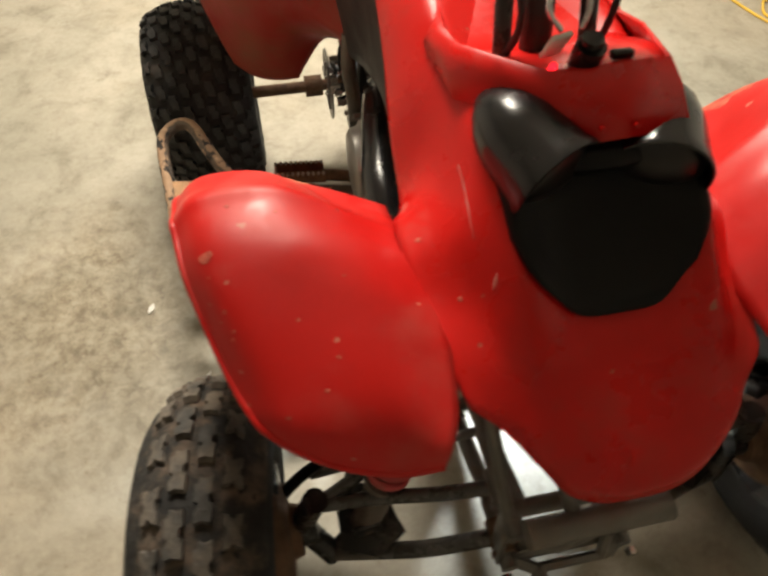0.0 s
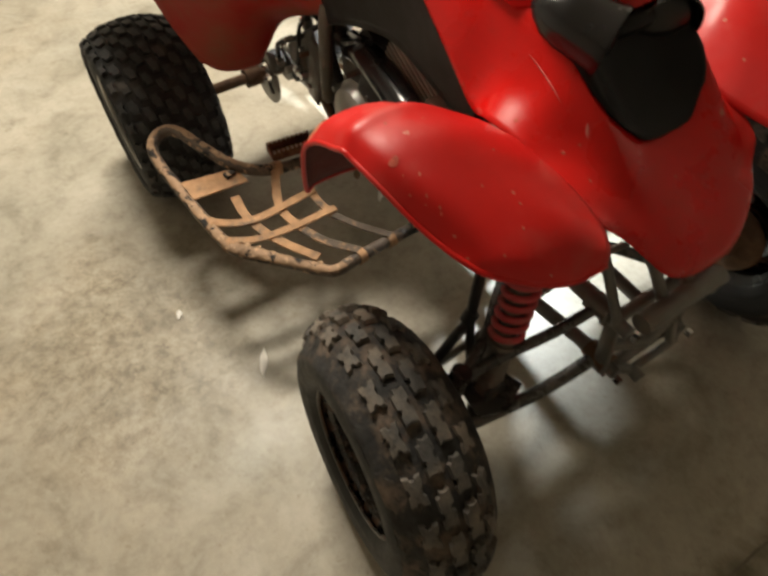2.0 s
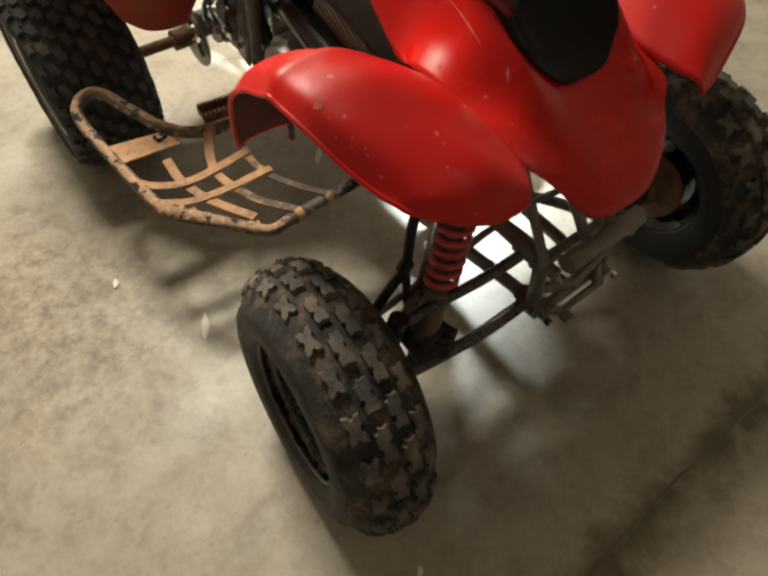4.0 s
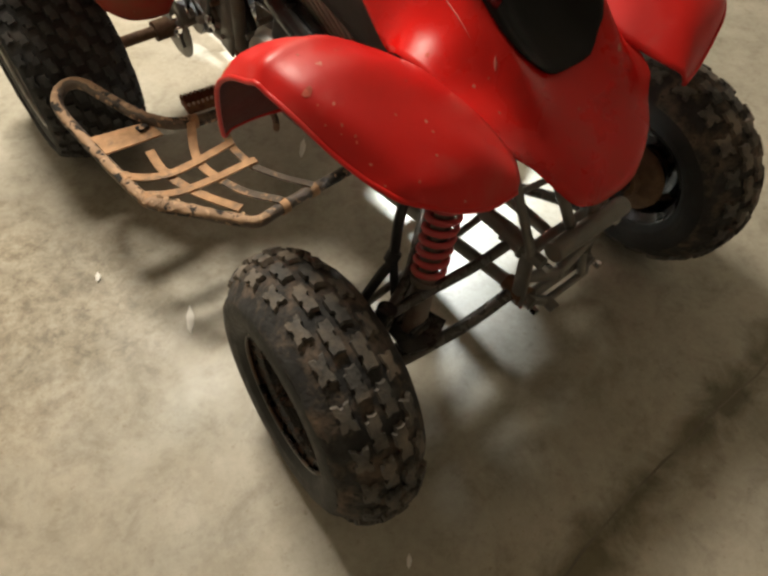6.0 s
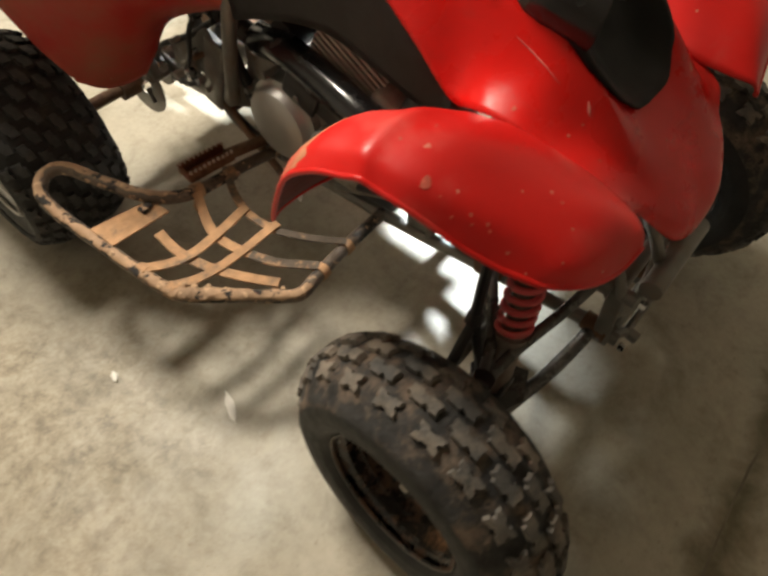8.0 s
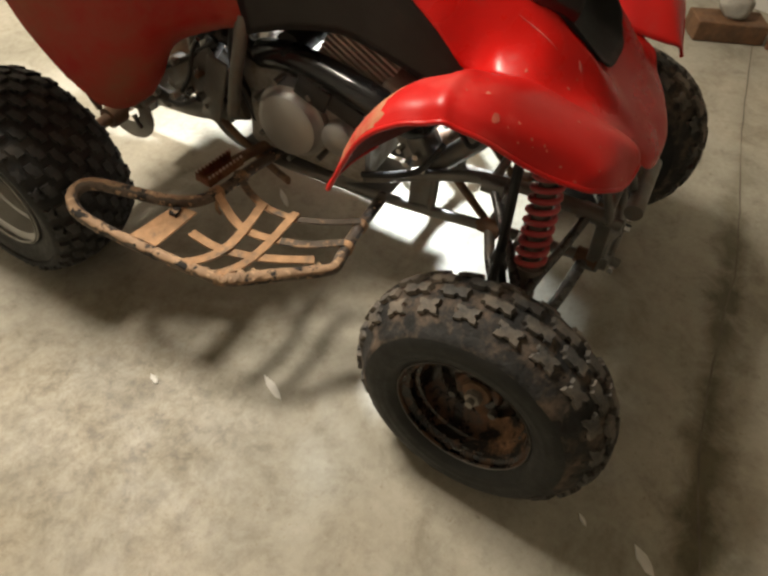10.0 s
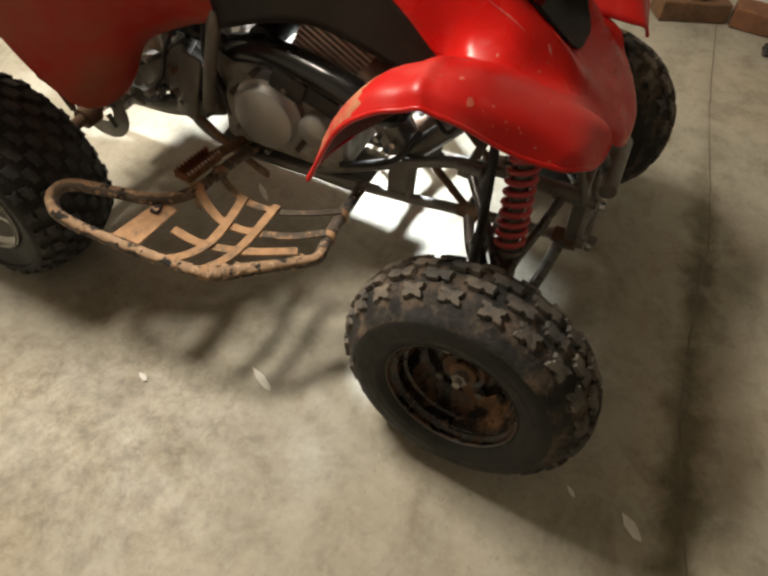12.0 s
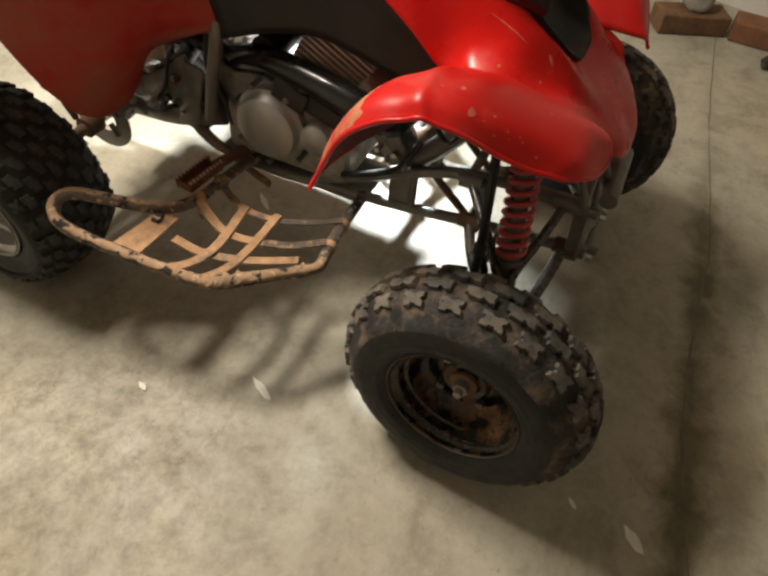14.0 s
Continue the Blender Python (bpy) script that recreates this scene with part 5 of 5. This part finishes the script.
    block((0.118, 0.005, 0.026), pose(-0.297 * -side, 0.836, 0.328, 0, 0, 7 * side), peg)
    block((0.005, 0.042, 0.02), pose(-0.354 * -side, 0.824, 0.325, 0, 0, 7 * side), peg)
    block((0.112, 0.038, 0.006), pose(-0.297 * -side, 0.8165, 0.314, 0, 0, 7 * side), peg)
    combs = bmesh.new(), bmesh.new()
    for k in range(10):
        for teeth, y, z in ((combs[0], 0.797, 0.336), (combs[1], 0.836, 0.339)):
            x = -0.243 - 0.012 * k
            rod((-side * x, y - 0.1228 * (x + 0.297), z), (-side * x, y - 0.1228 * (x + 0.297), z + 0.007), 0.005, teeth, 4, 0.0034)
    foot_peg = part("foot_peg", peg, PEG, bike, "rusty toothed foot peg", smooth=False)
    for teeth in combs:
        part("toothed_edge", teeth, TOOTH, foot_peg, "worn bare metal teeth", smooth=False)
    part("peg_mount", rod(P((-0.1, 0.8, 0.29))[0], P((-0.245, 0.81, 0.318))[0], 0.014), RUST, bike)

DRY_FLECK = surface("pale_mud_fleck", (0.5, 0.32, 0.2), 0.9, vary=0.25, scale=60, bump=0.6)


# dried mud flecks on the bodywork
def fleck(q, size, up):
    bm = bmesh.new()
    rnd = random.Random(int(1e5 * (q[0] + 2 * q[1])))
    ring = [bm.verts.new((size * rnd.uniform(0.6, 1.1) * math.cos(a), size * rnd.uniform(0.5, 1.0) * math.sin(a), 0)) for a in (0.7 * k for k in range(9))]
    top = [bm.verts.new((0.75 * v.co.x, 0.75 * v.co.y, 0.06 * size)) for v in ring]
    for k in range(9):
        bm.faces.new((ring[k], ring[(k + 1) % 9], top[(k + 1) % 9], top[k]))
    bm.faces.new(top)
    bmesh.ops.transform(bm, matrix=Matrix.Translation(q) @ up.to_track_quat("Z", "X").to_matrix().to_4x4(), verts=bm.verts)
    part("mud_fleck", bm, DRY_FLECK if size > 0.01 else FLECK, bike)


FLECKS = [(-0.431, 0.123, 0.012), (-0.43, 0.085, 0.005), (-0.418, 0.067, 0.006), (-0.407, 0.049, 0.006), (-0.422, 0.059, 0.004), (-0.413, 0.04, 0.005), (-0.43, 0.102, 0.004),
          (-0.347, 0.043, 0.006), (-0.306, 0.002, 0.007), (-0.325, -0.028, 0.006), (-0.366, -0.041, 0.006), (-0.405, -0.016, 0.005), (-0.286, 0.093, 0.005), (-0.347, 0.172, 0.005),
          (-0.4, 0.185, 0.006), (-0.281, 0.19, 0.005), (-0.207, 0.071, 0.007)]
tries = [k / 10 for k in range(1, 40)], [k / 10 for k in range(1, 80)]
for x, y, size in FLECKS:
    u, v = min((((on_rows(FENDER, u, v) - Vector((x, y, 0))).xy.length, u, v) for u in tries[0] for v in tries[1]))[1:]
    n = face_up(FENDER, u, v)
    fleck(on_rows(FENDER, u, v) + n * 0.0021, size * 0.8 if size > 0.01 else size * 0.5, n)
for x, y, size in ((-0.192, 0.149, 0.008), (-0.159, 0.068, 0.007), (-0.129, 0.066, 0.005), (0.083, 0.036, 0.007), (0.005, -0.023, 0.006), (-0.147, 0.018, 0.006)):
    u, v = min((((on_rows(cowl_rows, u, v) - Vector((x, y, 0))).xy.length, u, v) for u in [k / 8 for k in range(2, 78)] for v in [k / 8 for k in range(1, 50)]))[1:]
    n = face_up(cowl_rows, u, v)
    fleck(on_rows(cowl_rows, u, v) + n * 0.0021, size * 0.6, n)

# pale strips that paint the nose's crease highlights; the last is a fleck
GLINT_FLECK = surface("pale_glint_fleck", (0.62, 0.2, 0.17), 0.5, vary=0.25, scale=40, bump=0.2)
for a, b, wide in (((3.4, 5.15), (3.6, 3.85), 0.0011), ((2.1, 6.35), (2.2, 5.75), 0.0012), ((-0.2, 6.0), (-0.2, 5.4), 0.0009), ((3.5, 3.15), (3.3, 3.35), 0.0024)):
    bm = bmesh.new()
    line = [cowl_at(a[0] + (b[0] - a[0]) * k / 12, a[1] + (b[1] - a[1]) * k / 12) for k in range(13)]
    ring = []
    for k, q in enumerate(line):
        u, v = a[0] + (b[0] - a[0]) * k / 12 + 5, a[1] + (b[1] - a[1]) * k / 12
        n = face_up(cowl_rows, u, v)
        along = (line[min(k + 1, 12)] - line[max(k - 1, 0)]).normalized()
        out = n.cross(along) * wide * math.sin(math.pi * (k + 0.4) / 12.8) * (0.8 + 0.4 * ((k * 5) % 3) / 2)
        ring.append((bm.verts.new(q + n * 0.0023 + out), bm.verts.new(q + n * 0.0029), bm.verts.new(q + n * 0.0023 - out)))
    for p, q in zip(ring, ring[1:]):
        bm.faces.new((p[0], p[1], q[1], q[0]))
        bm.faces.new((p[1], p[2], q[2], q[1]))
    part("crease_glint_fleck", bm, GLINT_FLECK, bike, "pale strip, a painted crease highlight except one fleck")

# ---- scraps on the floor ----
def scrap(x, y, long, wide, turn, label):
    bm = bmesh.new()
    outline = ((-1, 0), (-0.5, -0.7), (0.2, -1), (1, -0.1), (0.3, 0.9), (-0.6, 0.8))
    low = [bm.verts.new((long * u, wide * v, 0)) for u, v in outline]
    top = [bm.verts.new((long * u * 0.96, wide * v * 0.9, 0.004 + 0.0015 * math.sin(4 * u + 2 * v))) for u, v in outline]
    middle = bm.verts.new((0, 0, 0.0055))
    for k in range(6):
        bm.faces.new((low[k], low[(k + 1) % 6], top[(k + 1) % 6], top[k]))
        bm.faces.new((top[k], top[(k + 1) % 6], middle))
    bm.faces.new(low[::-1])
    ob = new("paper_scrap", mesh_of(bm, "paper_scrap", PAPER, False))
    ob.matrix_world = pose(x, y, 0.0005, 0, 0, turn)
    return tagged(ob, label, "scrap", "scraps on the floor")


SCRAPS = [(-0.613, 0.959, 0.018, 0.008, 82, "small white scrap lying on the concrete floor"), (-0.435, 0.727, 0.045, 0.011, 76, "slim pointed white scrap on the concrete floor")]
SCRAPS += [(-0.21, -0.03, 0.015, 0.006, 60, "small white scrap beside the tyre on the concrete floor"), (-0.2, -0.175, 0.036, 0.014, 60, "pale paper scrap on the concrete floor"),
           (0.075, 1.204, 0.046, 0.01, 62, "slim white scrap on the floor under the bike")]
for row in SCRAPS:
    scrap(*row)


# ---- things along the far wall ----
def timber(a, b, high, wide, material, label):
    """A rough beam whose lower front edge runs from a to b."""
    a, b = Vector((*a, 0)), Vector((*b, 0))
    along = (b - a).normalized()
    back = Vector((-along.y, along.x, 0))
    if back.x < 0:
        back = -back
    bm = block(((b - a).length, wide, high))
    bmesh.ops.subdivide_edges(bm, edges=bm.edges, cuts=5, use_grid_fill=True)
    for v in bm.verts:
        v.co += 0.004 * Vector((noise.noise(v.co * 11), noise.noise(v.co * 11 + Vector((5, 0, 0))), noise.noise(v.co * 9 + Vector((0, 7, 0)))))
    ob = new("timber", mesh_of(bm, "timber", material, False))
    c = (a + b) / 2 + back * wide / 2
    ob.matrix_world = Matrix.Translation((c.x, c.y, high / 2 + 0.003)) @ Matrix.Rotation(math.atan2(along.y, along.x), 4, "Z")
    m = ob.modifiers.new("edges", "BEVEL")
    m.width, m.segments, m.limit_method = 0.006, 2, "ANGLE"
    return tagged(ob, label, "timber", "timbers on the floor")


timber((2.153, 0.632), (2.361, 0.365), 0.09, 0.15, WOOD, "rough dark brown timber offcut lying on the concrete floor")
timber((2.34, 0.35), (2.385, 0.1), 0.09, 0.15, surface("reddish_timber", (0.2, 0.085, 0.04), 0.75, vary=0.35, scale=14, dirt=(0.08, 0.05, 0.03), bump=0.5), "reddish brown timber offcut lying on the concrete floor")


def lump(name, q, size, material, label, category, seed, flat=1.0):
    bm = bmesh.new()
    bmesh.ops.create_icosphere(bm, subdivisions=3, radius=1)
    for v in bm.verts:
        v.co *= 1 + 0.22 * noise.noise(v.co * 1.3 + Vector((seed, 0, 0))) + 0.06 * noise.noise(v.co * 4)
        v.co = Vector((v.co.x * size[0], v.co.y * size[1], max(v.co.z, -0.7) * size[2]))
    low = min(v.co.z for v in bm.verts)
    ob = new(name, mesh_of(bm, name, material, True))
    ob.location = (q[0], q[1], q[2] - low)
    return tagged(ob, label, category)


lump("stone", (2.36, 0.55, 0.093), (0.1, 0.075, 0.06), STONE, "pale grey stone resting on a timber offcut", "stone", 3)
lump("dark_clod", (2.24, 0.13, 0.0), (0.06, 0.035, 0.02), ARM, "small dark lump of scrap on the concrete floor", "scrap", 8)
lump("black_ball", (1.84, 1.89, 0.0), (0.05, 0.05, 0.055), SEAT, "small black rubber ball on the concrete floor", "ball", 5)
cable = tube([(1.4, 3.1, 0.006), (1.45, 2.9, 0.006), (1.52, 2.64, 0.006), (1.61, 2.44, 0.006), (1.69, 2.37, 0.006), (1.86, 2.23, 0.006), (2.0, 2.35, 0.006), (2.2, 2.6, 0.006)], 0.006, None, 8, 8)
tagged(new("extension_cable", mesh_of(cable, "extension_cable", YELLOW)), "yellow extension cable snaking over the concrete floor", "cable")
board = tagged(new("white_board", mesh_of(block((0.012, 0.47, 0.6), Matrix.Rotation(math.radians(9), 4, "Y") @ Matrix.Translation((0, 0, 0.3))), "white_board", PAPER, False)), "plain white board leaning up on the floor", "board")
board.matrix_world = pose(2.0, 2.09, 0.004, 0, 0, 4)
lump("rag_bundle", (1.76, 2.5, 0.0), (0.1, 0.08, 0.035), surface("faded_red_cloth", (0.25, 0.09, 0.08), 0.9, vary=0.3, scale=20, bump=0.6), "crumpled faded red rag lying beside the cable", "rag", 12)
loop = tube([(1.66, 2.62, 0.006), (1.8, 2.66, 0.006), (1.9, 2.56, 0.006), (1.86, 2.42, 0.006), (1.72, 2.4, 0.012), (1.62, 2.5, 0.006), (1.66, 2.64, 0.012)], 0.006, None, 8, 8)
tagged(new("cable_loop", mesh_of(loop, "cable_loop", YELLOW)), "loop of yellow extension cable lying on the concrete floor", "cable")
